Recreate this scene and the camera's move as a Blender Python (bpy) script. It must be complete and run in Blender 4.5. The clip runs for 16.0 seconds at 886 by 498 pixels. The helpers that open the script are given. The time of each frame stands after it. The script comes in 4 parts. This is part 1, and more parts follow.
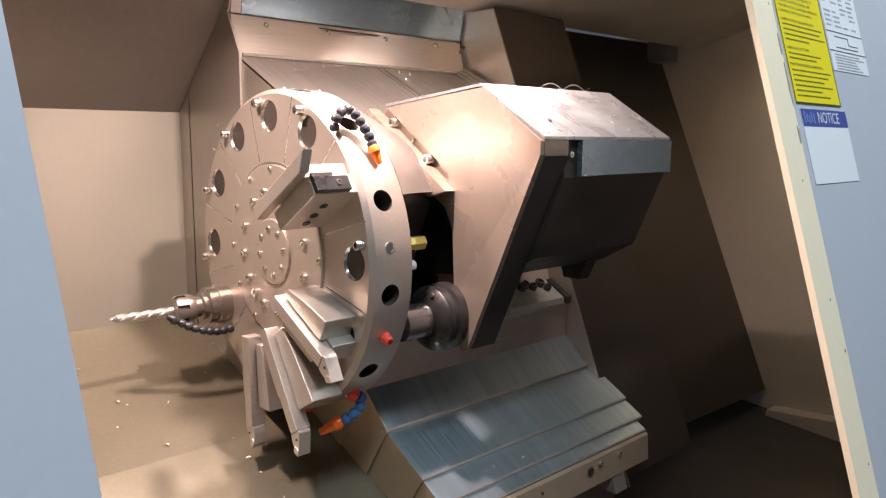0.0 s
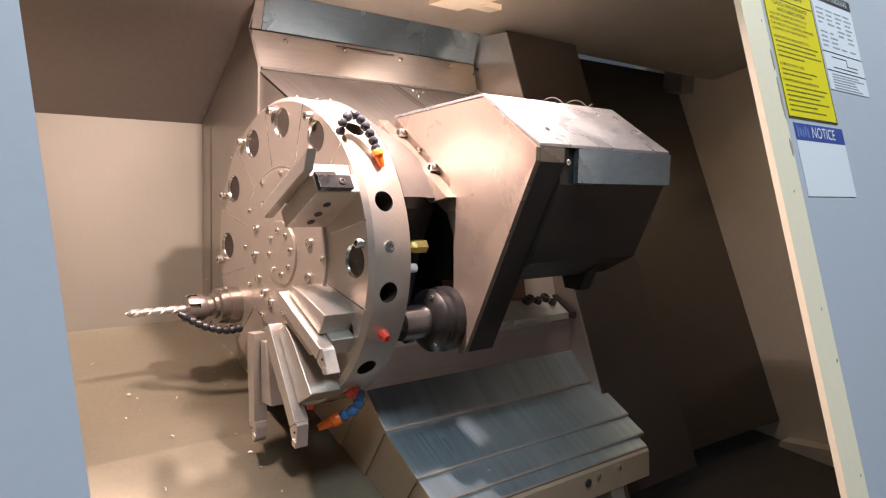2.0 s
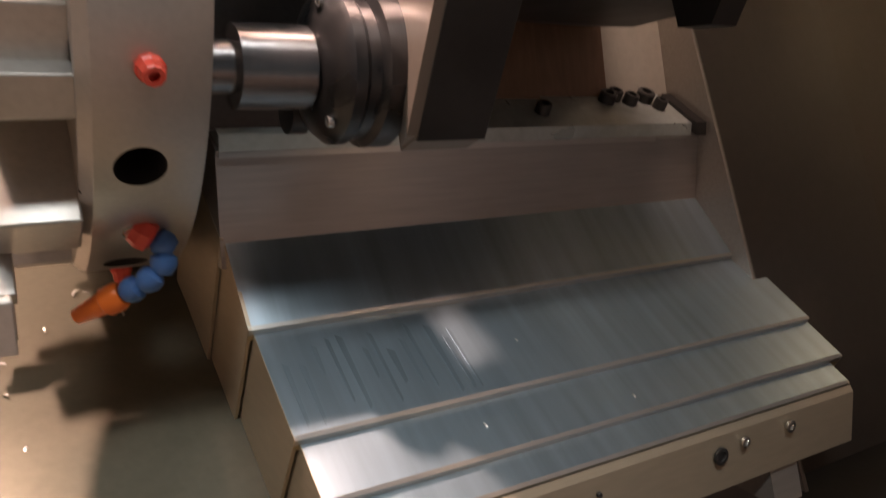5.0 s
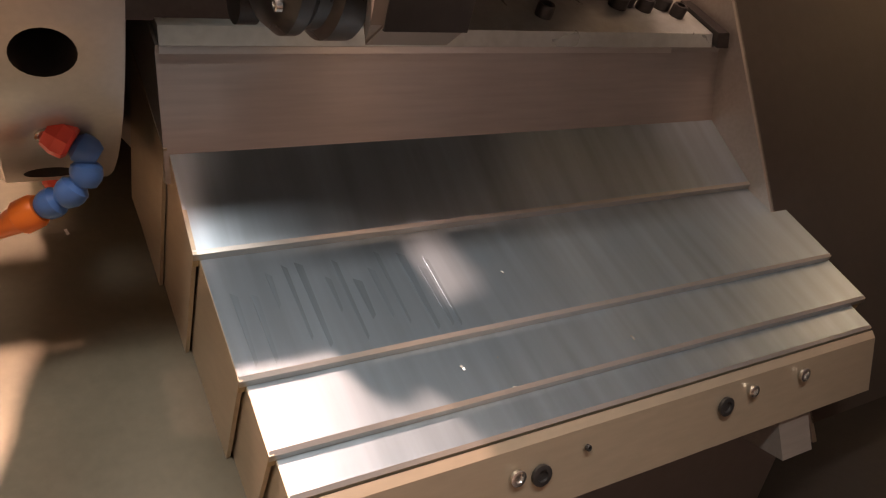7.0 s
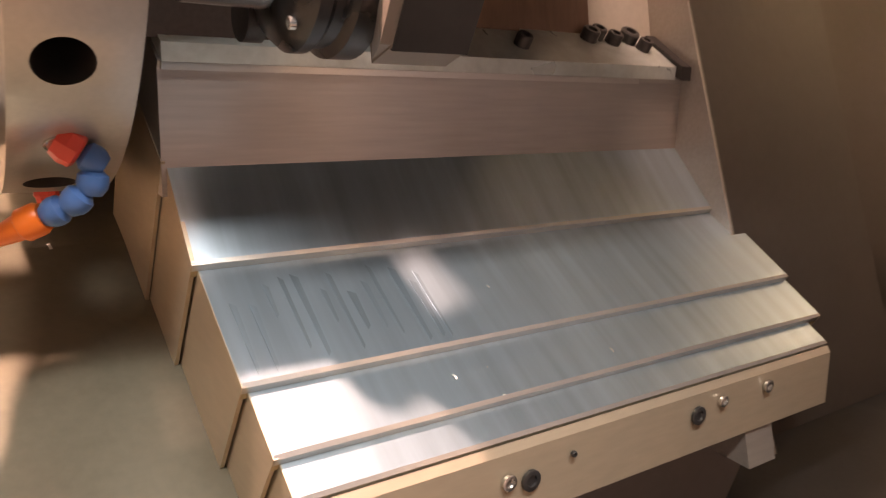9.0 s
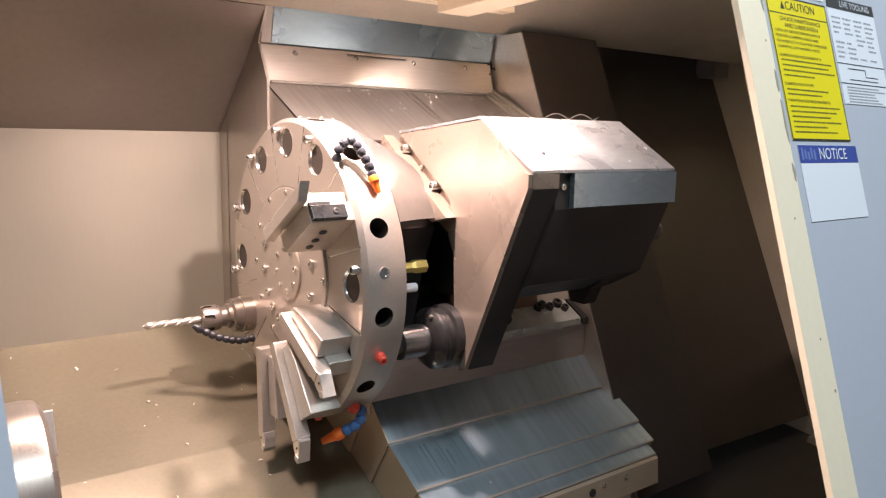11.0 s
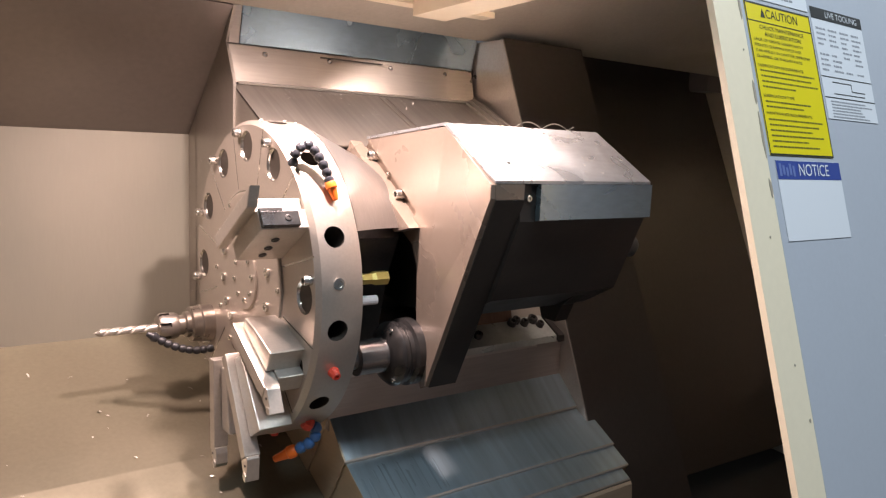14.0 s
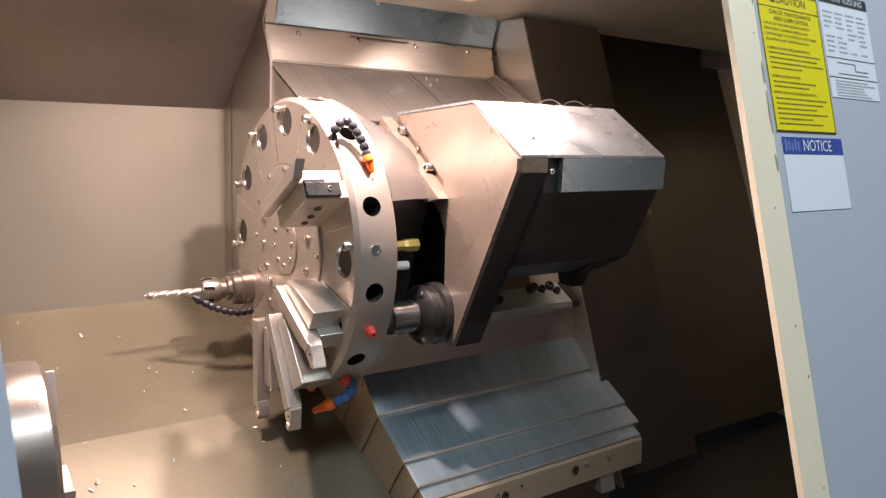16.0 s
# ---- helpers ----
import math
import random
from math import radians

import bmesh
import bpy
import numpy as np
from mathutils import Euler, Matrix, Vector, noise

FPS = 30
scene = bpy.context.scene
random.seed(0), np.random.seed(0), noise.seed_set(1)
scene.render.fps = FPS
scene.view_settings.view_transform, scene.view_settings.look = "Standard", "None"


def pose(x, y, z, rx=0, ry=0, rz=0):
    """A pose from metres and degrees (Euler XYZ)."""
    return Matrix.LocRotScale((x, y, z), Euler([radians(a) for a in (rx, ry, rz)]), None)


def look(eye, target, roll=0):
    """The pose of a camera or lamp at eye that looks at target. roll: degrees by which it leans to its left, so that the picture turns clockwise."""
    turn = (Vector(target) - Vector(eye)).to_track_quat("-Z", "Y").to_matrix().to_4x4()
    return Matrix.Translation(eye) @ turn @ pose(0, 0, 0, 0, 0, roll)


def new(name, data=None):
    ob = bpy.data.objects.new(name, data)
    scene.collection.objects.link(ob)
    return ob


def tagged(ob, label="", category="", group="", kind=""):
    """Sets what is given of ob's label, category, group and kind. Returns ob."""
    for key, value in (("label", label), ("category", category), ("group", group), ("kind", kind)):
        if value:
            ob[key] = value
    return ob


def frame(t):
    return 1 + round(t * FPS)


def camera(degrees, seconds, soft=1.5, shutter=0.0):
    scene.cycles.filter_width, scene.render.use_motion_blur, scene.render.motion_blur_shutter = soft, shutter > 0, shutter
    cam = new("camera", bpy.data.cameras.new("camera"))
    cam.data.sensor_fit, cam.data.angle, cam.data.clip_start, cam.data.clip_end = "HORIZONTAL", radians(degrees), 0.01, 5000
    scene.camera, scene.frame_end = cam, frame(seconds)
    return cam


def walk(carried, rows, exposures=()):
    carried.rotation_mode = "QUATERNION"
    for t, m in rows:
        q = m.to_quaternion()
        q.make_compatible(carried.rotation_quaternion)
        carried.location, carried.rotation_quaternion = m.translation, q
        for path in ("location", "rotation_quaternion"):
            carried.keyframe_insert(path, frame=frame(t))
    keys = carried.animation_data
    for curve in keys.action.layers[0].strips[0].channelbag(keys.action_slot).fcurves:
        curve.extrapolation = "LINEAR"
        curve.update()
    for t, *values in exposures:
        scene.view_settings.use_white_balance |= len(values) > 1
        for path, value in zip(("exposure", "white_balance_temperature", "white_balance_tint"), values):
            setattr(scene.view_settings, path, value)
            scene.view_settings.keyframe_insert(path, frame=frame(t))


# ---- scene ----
# Inside of a slant-bed lathe, seen through its open front door.
# x runs along the spindle axis, y into the machine, z up; the turret disc is centred at (0, 0, 1.15).
cam = camera(61.37, 16.0, soft=1.15, shutter=0.6)
PATH = [
    (0, pose(-0.6372, -1.1089, 1.3400, 81.62, -0.38, -42.80)),
    (0.5, pose(-0.6409, -1.1242, 1.3283, 83.00, -0.61, -42.51)),
    (1, pose(-0.6543, -1.1399, 1.3357, 83.01, -0.07, -42.83)),
    (1.5, pose(-0.6445, -1.1640, 1.3180, 83.82, -0.86, -41.57)),
    (2, pose(-0.6315, -1.1755, 1.2889, 84.53, -1.59, -40.39)),
    (2.5, pose(-0.6040, -1.2022, 1.2401, 86.62, -2.12, -39.01)),
    (3, pose(-0.6156, -1.1834, 1.2740, 85.59, -2.22, -39.31)),
    (3.5, pose(-0.6266, -1.1460, 1.2883, 85.27, -1.84, -40.75)),
    (4, pose(-0.5474, -1.0565, 1.2302, 85.29, 0.39, -42.01)),
    (4.3, pose(-0.3905, -0.9734, 1.1918, 84.55, -2.77, -39.59)),
    (4.5, pose(-0.2624, -0.8593, 1.1490, 83.55, -2.24, -37.82)),
    (4.6, pose(-0.2107, -0.7779, 1.1331, 80.83, -1.62, -37.77)),
    (4.8, pose(-0.0796, -0.7252, 1.0728, 80.51, -0.85, -32.74)),
    (5, pose(-0.0357, -0.7176, 1.0298, 78.23, -0.11, -30.41)),
    (7.5, pose(0.0213, -0.6582, 1.0054, 72.45, -1.44, -29.70)),
    (8, pose(0.0104, -0.6576, 1.0041, 72.29, -1.82, -31.35)),
    (8.5, pose(0.0022, -0.6566, 1.0016, 72.46, -2.14, -31.74)),
    (9, pose(-0.0193, -0.6665, 0.9967, 75.50, -2.76, -33.50)),
    (9.3, pose(-0.0735, -0.7019, 1.0236, 75.35, -4.84, -36.43)),
    (9.5, pose(-0.1404, -0.7342, 1.0746, 76.63, -5.13, -39.53)),
    (9.7, pose(-0.2409, -0.8756, 1.1335, 78.85, -3.57, -37.38)),
    (10, pose(-0.3911, -0.9836, 1.2347, 79.77, -1.88, -37.32)),
    (10.2, pose(-0.5072, -1.0952, 1.3703, 80.67, -1.11, -37.42)),
    (12.5, pose(-0.5860, -1.2826, 1.4024, 81.97, -2.40, -34.51)),
    (13, pose(-0.5587, -1.2751, 1.4018, 81.51, -2.71, -34.56)),
    (13.5, pose(-0.5060, -1.2479, 1.3919, 82.34, -2.18, -35.52)),
    (14, pose(-0.4775, -1.2258, 1.3892, 82.18, -2.43, -35.93)),
    (14.5, pose(-0.4531, -1.2264, 1.3802, 80.73, -2.69, -35.38)),
    (15, pose(-0.4741, -1.2389, 1.3797, 79.52, -2.92, -34.92)),
    (15.5, pose(-0.5157, -1.2513, 1.3892, 78.94, -2.76, -35.05)),
    (16, pose(-0.5606, -1.2811, 1.3937, 80.09, -2.55, -35.36)),
]
EXPOSURES = [(0.0, 0.25, 6500, 10), (1.0, 0.2, 6500, 11), (2.5, 0.17, 6500, 10), (3.5, 0.25, 6500, 10), (4.2, 0.32, 6500, 10), (5.0, 0.16, 7200, 15), (7.5, 0.75, 8300, 25), (9.0, 1.42, 8100, 23), (9.5, 1.95, 7500, 18), (9.7, 2.0, 7200, 15), (10.2, 1.1, 7200, 15), (11.2, 0.3, 6500, 10), (12.3, 0.02, 6500, 10), (16.0, 0.05, 6500, 10)]
walk(cam, PATH, EXPOSURES)

# ---- world and lamps ----
world = bpy.data.worlds.new("shop_air")
scene.world = world
world.use_nodes = True
world.node_tree.nodes["Background"].inputs[0].default_value = (0.62, 0.76, 1.0, 1)
world.node_tree.nodes["Background"].inputs[1].default_value = 0.10


def area_lamp(name, eye, target, sx, sy, watts, colour, spread=180):
    data = bpy.data.lights.new(name, "AREA")
    data.shape, data.size, data.size_y, data.energy, data.color = "RECTANGLE", sx, sy, watts, colour
    data.spread = radians(spread)
    ob = new(name, data)
    ob.matrix_basis = look(eye, target)
    return ob


area_lamp("work_lamp_light", (-0.26, -0.03, 1.672), (-0.20, -0.05, 1.0), 0.08, 0.04, 6.2, (1.0, 0.735, 0.66), 135)
area_lamp("work_lamp_light", (0.50, -0.25, 1.730), (0.14, -0.16, 1.25), 0.12, 0.08, 5.2, (1.0, 0.775, 0.71), 140)
area_lamp("work_lamp_light", (0.055, -0.235, 1.705), (0.06, -0.22, 1.0), 0.03, 0.03, 12.0, (1.0, 0.765, 0.72), 150)
# Unseen lamp added to brighten the end wall on the right.
area_lamp("work_lamp_light", (1.20, -0.34, 1.752), (1.66, -0.36, 1.25), 0.12, 0.06, 1.0, (1.0, 0.84, 0.66), 90)
area_lamp("shop_tube_light", (-0.4, -1.62, 3.4), (-0.4, -1.2, 0.0), 2.4, 0.3, 66, (0.80, 0.91, 1.0))
area_lamp("shop_tube_light", (2.2, -1.50, 3.4), (2.2, -1.2, 0.0), 2.4, 0.3, 44, (0.80, 0.91, 1.0))


# ---- materials ----
def material(name, base, rough=0.5, metal=0.0, grain=0.0, grain_scale=(40, 40, 40), stain=0.0, stain_scale=6.0,
             stain_colour=None, bump=0.0, rough_var=0.0, coat=0.0):
    mat = bpy.data.materials.new(name)
    mat.use_nodes = True
    nt = mat.node_tree
    b = nt.nodes["Principled BSDF"]
    b.inputs["Roughness"].default_value, b.inputs["Metallic"].default_value = rough, metal
    b.inputs["Base Color"].default_value = (*base, 1)
    b.inputs["Coat Weight"].default_value = coat
    tc = nt.nodes.new("ShaderNodeTexCoord")
    mp = nt.nodes.new("ShaderNodeMapping")
    mp.inputs["Scale"].default_value = grain_scale
    nt.links.new(tc.outputs["Object"], mp.inputs["Vector"])
    fine = nt.nodes.new("ShaderNodeTexNoise")
    fine.inputs["Scale"].default_value, fine.inputs["Detail"].default_value = 4.0, 5.0
    nt.links.new(mp.outputs["Vector"], fine.inputs["Vector"])
    big = nt.nodes.new("ShaderNodeTexNoise")
    big.inputs["Scale"].default_value, big.inputs["Detail"].default_value = stain_scale, 6.0
    big.inputs["Distortion"].default_value = 0.6
    nt.links.new(tc.outputs["Object"], big.inputs["Vector"])
    col = None
    if grain:
        ramp = nt.nodes.new("ShaderNodeMapRange")
        ramp.inputs["From Min"].default_value, ramp.inputs["From Max"].default_value = 0.25, 0.75
        ramp.inputs["To Min"].default_value, ramp.inputs["To Max"].default_value = 1 - grain, 1 + grain
        nt.links.new(fine.outputs["Fac"], ramp.inputs["Value"])
        mul = nt.nodes.new("ShaderNodeVectorMath")
        mul.operation = "SCALE"
        mul.inputs[0].default_value = base
        nt.links.new(ramp.outputs["Result"], mul.inputs["Scale"])
        col = mul.outputs["Vector"]
    if stain:
        r2 = nt.nodes.new("ShaderNodeMapRange")
        r2.inputs["From Min"].default_value, r2.inputs["From Max"].default_value = 0.40, 0.80
        r2.inputs["To Min"].default_value, r2.inputs["To Max"].default_value = 0.0, stain
        nt.links.new(big.outputs["Fac"], r2.inputs["Value"])
        mix = nt.nodes.new("ShaderNodeMix")
        mix.data_type = "RGBA"
        nt.links.new(r2.outputs["Result"], mix.inputs[0])
        if col:
            nt.links.new(col, mix.inputs[6])
        else:
            mix.inputs[6].default_value = (*base, 1)
        sc = stain_colour or tuple(0.45 * c for c in base)
        mix.inputs[7].default_value = (*sc, 1)
        col = mix.outputs[2]
    if col:
        nt.links.new(col, b.inputs["Base Color"])
    if rough_var:
        r3 = nt.nodes.new("ShaderNodeMapRange")
        r3.inputs["From Min"].default_value, r3.inputs["From Max"].default_value = 0.3, 0.7
        r3.inputs["To Min"].default_value, r3.inputs["To Max"].default_value = max(rough - rough_var, 0.04), min(rough + rough_var, 1)
        nt.links.new(big.outputs["Fac"], r3.inputs["Value"])
        nt.links.new(r3.outputs["Result"], b.inputs["Roughness"])
    if bump:
        bp = nt.nodes.new("ShaderNodeBump")
        bp.inputs["Strength"].default_value, bp.inputs["Distance"].default_value = bump, 0.002
        nt.links.new(fine.outputs["Fac"], bp.inputs["Height"])
        nt.links.new(bp.outputs["Normal"], b.inputs["Normal"])
    return mat


SHEET = material("brushed_sheet", (0.42, 0.385, 0.34), 0.36, 0.70, 0.07, (4, 60, 60), 0.25, 5, (0.34, 0.29, 0.23), 0.05, 0.10)
WALL = material("stainless_liner", (0.40, 0.39, 0.325), 0.38, 0.45, 0.02, (60, 8, 8), 0.25, 3.5, (0.40, 0.35, 0.27), 0.03, 0.08)
CHUTE = material("worn_chute_steel", (0.50, 0.455, 0.38), 0.46, 0.40, 0.06, (30, 30, 30), 0.35, 4.5, (0.36, 0.30, 0.22), 0.05, 0.10)
FLOOR = material("oily_chip_floor", (0.178, 0.162, 0.116), 0.38, 0.50, 0.08, (30, 30, 30), 0.5, 4.0, (0.19, 0.16, 0.115), 0.06, 0.12)
SHAFT = material("shaft_steel", (0.25, 0.235, 0.23), 0.25, 0.9, 0.08, (80, 8, 8), 0.2, 20, None, 0.02)
# Darker than WALL: shade on the roof slope is put into this colour.
ROOF = material("shade_toned_liner", (0.235, 0.205, 0.185), 0.45, 0.45, 0.05, (20, 20, 20), 0.3, 3.0, (0.26, 0.22, 0.19), 0.03, 0.08)
# Glossy liner; the shade at the right end is put into its dark base.
LINER = material("shaded_glossy_liner", (0.085, 0.073, 0.063), 0.30, 0.75, 0.05, (20, 20, 20), 0.10, 2.0, (0.10, 0.085, 0.072), 0.03, 0.0)
UPPER = material("upper_cover_steel", (0.36, 0.33, 0.295), 0.30, 0.80, 0.14, (24, 1.2, 1.2), 0.12, 2, (0.26, 0.235, 0.21), 0.0, 0.03)
# Bluish surroundings mirrored by the polished cover are put into its base colour.
COVER = material("polished_blue_reflection_steel", (0.46, 0.57, 0.63), 0.31, 0.87, 0.15, (16, 1.1, 1.1), 0.25, 2.0, (0.30, 0.37, 0.42), 0.0, 0.03)
STREAK = material("worn_cover_streak", (0.35, 0.44, 0.495), 0.33, 0.87, 0.2, (34, 1.1, 1.1))
# Tan base carries the warm lamplight that falls on the cover's sides.
COVERSIDE = material("warm_lit_side_steel", (0.48, 0.395, 0.285), 0.40, 0.55, 0.06, (8, 8, 40), 0.25, 6, (0.38, 0.30, 0.20), 0.03, 0.08)
DISC = material("ground_turret_steel", (0.53, 0.475, 0.42), 0.37, 0.72, 0.05, (60, 60, 60), 0.18, 7, (0.46, 0.40, 0.34), 0.03, 0.08)
RIM = material("turned_rim_steel", (0.66, 0.63, 0.60), 0.35, 0.85, 0.07, (160, 12, 12), 0.15, 9, (0.42, 0.39, 0.36), 0.03, 0.06)
BRIGHT = material("bright_steel", (0.66, 0.64, 0.60), 0.22, 0.95, 0.05, (40, 40, 40), 0.1, 20, None, 0.02)
LIP = material("worn_lip_steel", (0.56, 0.54, 0.50), 0.28, 0.85, 0.06, (10, 60, 60), 0.2, 25, (0.5, 0.47, 0.42), 0.02)
TOOL = material("tool_steel", (0.56, 0.52, 0.47), 0.36, 0.70, 0.07, (50, 50, 50), 0.2, 25, (0.36, 0.31, 0.26), 0.05, 0.08)
BLACKOX = material("black_oxide_steel", (0.055, 0.052, 0.05), 0.36, 0.55, 0.15, (60, 60, 60), 0.2, 20, (0.10, 0.09, 0.08), 0.04, 0.08)
DARKGREY = material("dark_flange_steel", (0.055, 0.052, 0.052), 0.30, 0.8, 0.10, (60, 20, 20), 0.2, 20, (0.26, 0.24, 0.22), 0.03, 0.08)
HOUSING = material("painted_housing", (0.245, 0.194, 0.155), 0.30, 0.40, 0.04, (30, 30, 30), 0.22, 6, (0.23, 0.185, 0.15), 0.03, 0.07)
PLATE = material("oily_steel_plate", (0.48, 0.50, 0.51), 0.31, 0.80, 0.10, (10, 30, 30), 0.25, 14, (0.22, 0.23, 0.24), 0.05, 0.1)
# Plain steel; the shop's blue-teal reflection is put into the base colour.
BLUETINT = material("blue_reflection_plate", (0.36, 0.47, 0.525), 0.26, 0.88, 0.10, (10, 30, 30), 0.22, 9, (0.24, 0.29, 0.32), 0.04, 0.04)
RISER = material("oily_riser_steel", (0.43, 0.40, 0.37), 0.36, 0.70, 0.08, (4, 60, 60), 0.3, 5, (0.24, 0.21, 0.18), 0.04, 0.06)
HOLDER = material("holder_steel", (0.36, 0.325, 0.29), 0.32, 0.85, 0.08, (160, 12, 12), 0.2, 20, (0.24, 0.20, 0.17), 0.03, 0.06)
# Near-black base holds the shade of the housing's unlit front and underside.
UNDER = material("shade_dark_steel", (0.026, 0.023, 0.021), 0.42, 0.2, 0.12, (30, 30, 30), 0.3, 8, (0.075, 0.06, 0.05), 0.05, 0.08)
RUST = material("rusty_guard", (0.20, 0.115, 0.070), 0.55, 0.25, 0.15, (40, 8, 8), 0.5, 9, (0.10, 0.062, 0.042), 0.10, 0.1)
STRIP = material("greenish_bed_strip", (0.50, 0.54, 0.50), 0.35, 0.55, 0.08, (30, 30, 30), 0.5, 18, (0.22, 0.20, 0.17), 0.06, 0.1)
BEIGE = material("cream_enamel", (0.86, 0.75, 0.56), 0.38, 0.0, 0.02, (20, 20, 20), 0.12, 9, (0.76, 0.64, 0.45), 0.03, 0.05)
BLUE = material("blue_grey_enamel", (0.46, 0.485, 0.54), 0.36, 0.0, 0.02, (30, 30, 30), 0.15, 5, (0.38, 0.405, 0.46), 0.03, 0.06)
SCUFF = material("chipped_primer", (0.36, 0.31, 0.24), 0.6)
WIPER = material("tan_wiper_rubber", (0.40, 0.32, 0.18), 0.5, 0.0, 0.15, (60, 10, 10), 0.4, 20, (0.20, 0.15, 0.08), 0.05)
RUBBER = material("black_hose_plastic", (0.022, 0.023, 0.027), 0.38, 0.0, 0.1)
GREYHOSE = material("grey_hose_plastic", (0.040, 0.043, 0.052), 0.30, 0.0, 0.1)
ORANGE = material("orange_nozzle_plastic", (0.85, 0.17, 0.02), 0.35)
RED = material("red_nozzle_plastic", (0.70, 0.075, 0.045), 0.35)
BLUEP = material("blue_hose_plastic", (0.045, 0.13, 0.32), 0.32)
BRASS = material("brass_fitting", (0.60, 0.50, 0.16), 0.35, 0.6)
# Shade inside bores and slots, put into a near-black base colour.
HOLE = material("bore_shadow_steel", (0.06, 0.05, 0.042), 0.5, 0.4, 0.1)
YELLOW = material("yellow_label", (0.80, 0.66, 0.01), 0.35)
WHITE = material("white_label", (0.74, 0.76, 0.80), 0.32)
LBLUE = material("blue_label", (0.045, 0.075, 0.30), 0.32)
INK = material("black_ink", (0.02, 0.02, 0.02), 0.5)
DIMINK = material("thin_print", (0.13, 0.12, 0.02), 0.5)
FADED = material("faded_blue_print", (0.13, 0.18, 0.42), 0.5)
GREYINK = material("grey_ink", (0.30, 0.31, 0.34), 0.5)
CONCRETE = material("shop_concrete", (0.30, 0.29, 0.28), 0.7, 0, 0.1, (6, 6, 6), 0.3, 2)
SHOPWALL = material("shop_wall_paint", (0.55, 0.58, 0.62), 0.7, 0, 0.04, (3, 3, 3), 0.2, 1)
CHIP = material("bright_swarf", (0.88, 0.85, 0.78), 0.25, 0.35)
LAMPGLASS = material("lamp_lens", (0.9, 0.85, 0.75), 0.3)


# ---- mesh helpers ----
def mesh_object(name, bm, mat, bevel=0.0, smooth=False):
    if bevel:
        edges = [e for e in bm.edges if len(e.link_faces) == 2 and e.calc_face_angle(0) > 0.6]
        bmesh.ops.bevel(bm, geom=edges, offset=bevel, segments=2, affect="EDGES", profile=0.5, clamp_overlap=True)
    bmesh.ops.recalc_face_normals(bm, faces=bm.faces[:])
    me = bpy.data.meshes.new(name)
    bm.to_mesh(me)
    bm.free()
    me.materials.append(mat)
    if smooth:
        me.polygons.foreach_set("use_smooth", [True] * len(me.polygons))
        me.set_sharp_from_angle(angle=radians(35))
    return new(name, me)


def part(name, bm, mat, parent, label="", bevel=0.0, smooth=False):
    ob = mesh_object(name, bm, mat, bevel, smooth)
    ob.parent = parent
    if not parent.parent:      # parts are built in world places
        ob.matrix_parent_inverse = parent.matrix_basis.inverted()
    return tagged(ob, label=label)


def thing(name, at, label, category, group="", kind=""):
    ob = new(name)
    ob.empty_display_size = 0.05
    ob.matrix_basis = Matrix.Translation(at)
    return tagged(ob, label, category, group, kind)


def structure(name, bm, mat, label, category, bevel=0.0):
    return tagged(mesh_object(name, bm, mat, bevel), label, category, kind="structure")


def B():
    return bmesh.new()


def add_box(bm, x0, x1, y0, y1, z0, z1, m=None):
    vs = [bm.verts.new((x, y, z)) for x in (x0, x1) for y in (y0, y1) for z in (z0, z1)]
    for f in ((0, 1, 3, 2), (4, 6, 7, 5), (0, 4, 5, 1), (2, 3, 7, 6), (0, 2, 6, 4), (1, 5, 7, 3)):
        bm.faces.new([vs[i] for i in f])
    if m:
        bmesh.ops.transform(bm, matrix=m, verts=vs)
    return bm


def add_prism(bm, poly, x0, x1, m=None):
    """A prism along x with the outline poly of (y, z)."""
    a = [bm.verts.new((x0, y, z)) for y, z in poly]
    b = [bm.verts.new((x1, y, z)) for y, z in poly]
    n = len(poly)
    bm.faces.new(a)
    bm.faces.new(b[::-1])
    for i in range(n):
        bm.faces.new((a[i], b[i], b[(i + 1) % n], a[(i + 1) % n]))
    if m:
        bmesh.ops.transform(bm, matrix=m, verts=a + b)
    return bm


def add_lathe(bm, profile, m=None, n=32):
    """A body turned about x: profile of (x, radius), closed at its ends."""
    rings = []
    for x, r in profile:
        rings.append([bm.verts.new((x, -r * math.cos(2 * math.pi * i / n), r * math.sin(2 * math.pi * i / n))) for i in range(n)])
    for a, b in zip(rings, rings[1:]):
        for i in range(n):
            bm.faces.new((a[i], b[i], b[(i + 1) % n], a[(i + 1) % n]))
    bm.faces.new(rings[0])
    bm.faces.new(rings[-1][::-1])
    if m:
        bmesh.ops.transform(bm, matrix=m, verts=[v for r in rings for v in r])
    return bm


def add_sheet(bm, outline, thick, normal):
    """A plate: outline of points in one plane, thickened along -normal."""
    nrm = Vector(normal).normalized() * thick
    a = [bm.verts.new(p) for p in outline]
    b = [bm.verts.new(Vector(p) - nrm) for p in outline]
    n = len(a)
    bm.faces.new(a)
    bm.faces.new(b[::-1])
    for i in range(n):
        bm.faces.new((a[i], b[i], b[(i + 1) % n], a[(i + 1) % n]))
    return bm


def polar(x, r, deg):
    """On the turret: deg from the front (-y), rising."""
    a = radians(deg)
    return Vector((x, -r * math.cos(a), 1.15 + r * math.sin(a)))


def station(deg):
    """Frame of a turret station: local z outward along the radius, local x along the turret axis."""
    a = radians(deg)
    zax = Vector((0, -math.cos(a), math.sin(a)))
    xax = Vector((1, 0, 0))
    yax = zax.cross(xax)
    m = Matrix((xax, yax, zax)).transposed().to_4x4()
    m.translation = (0, 0, 1.15)
    return m


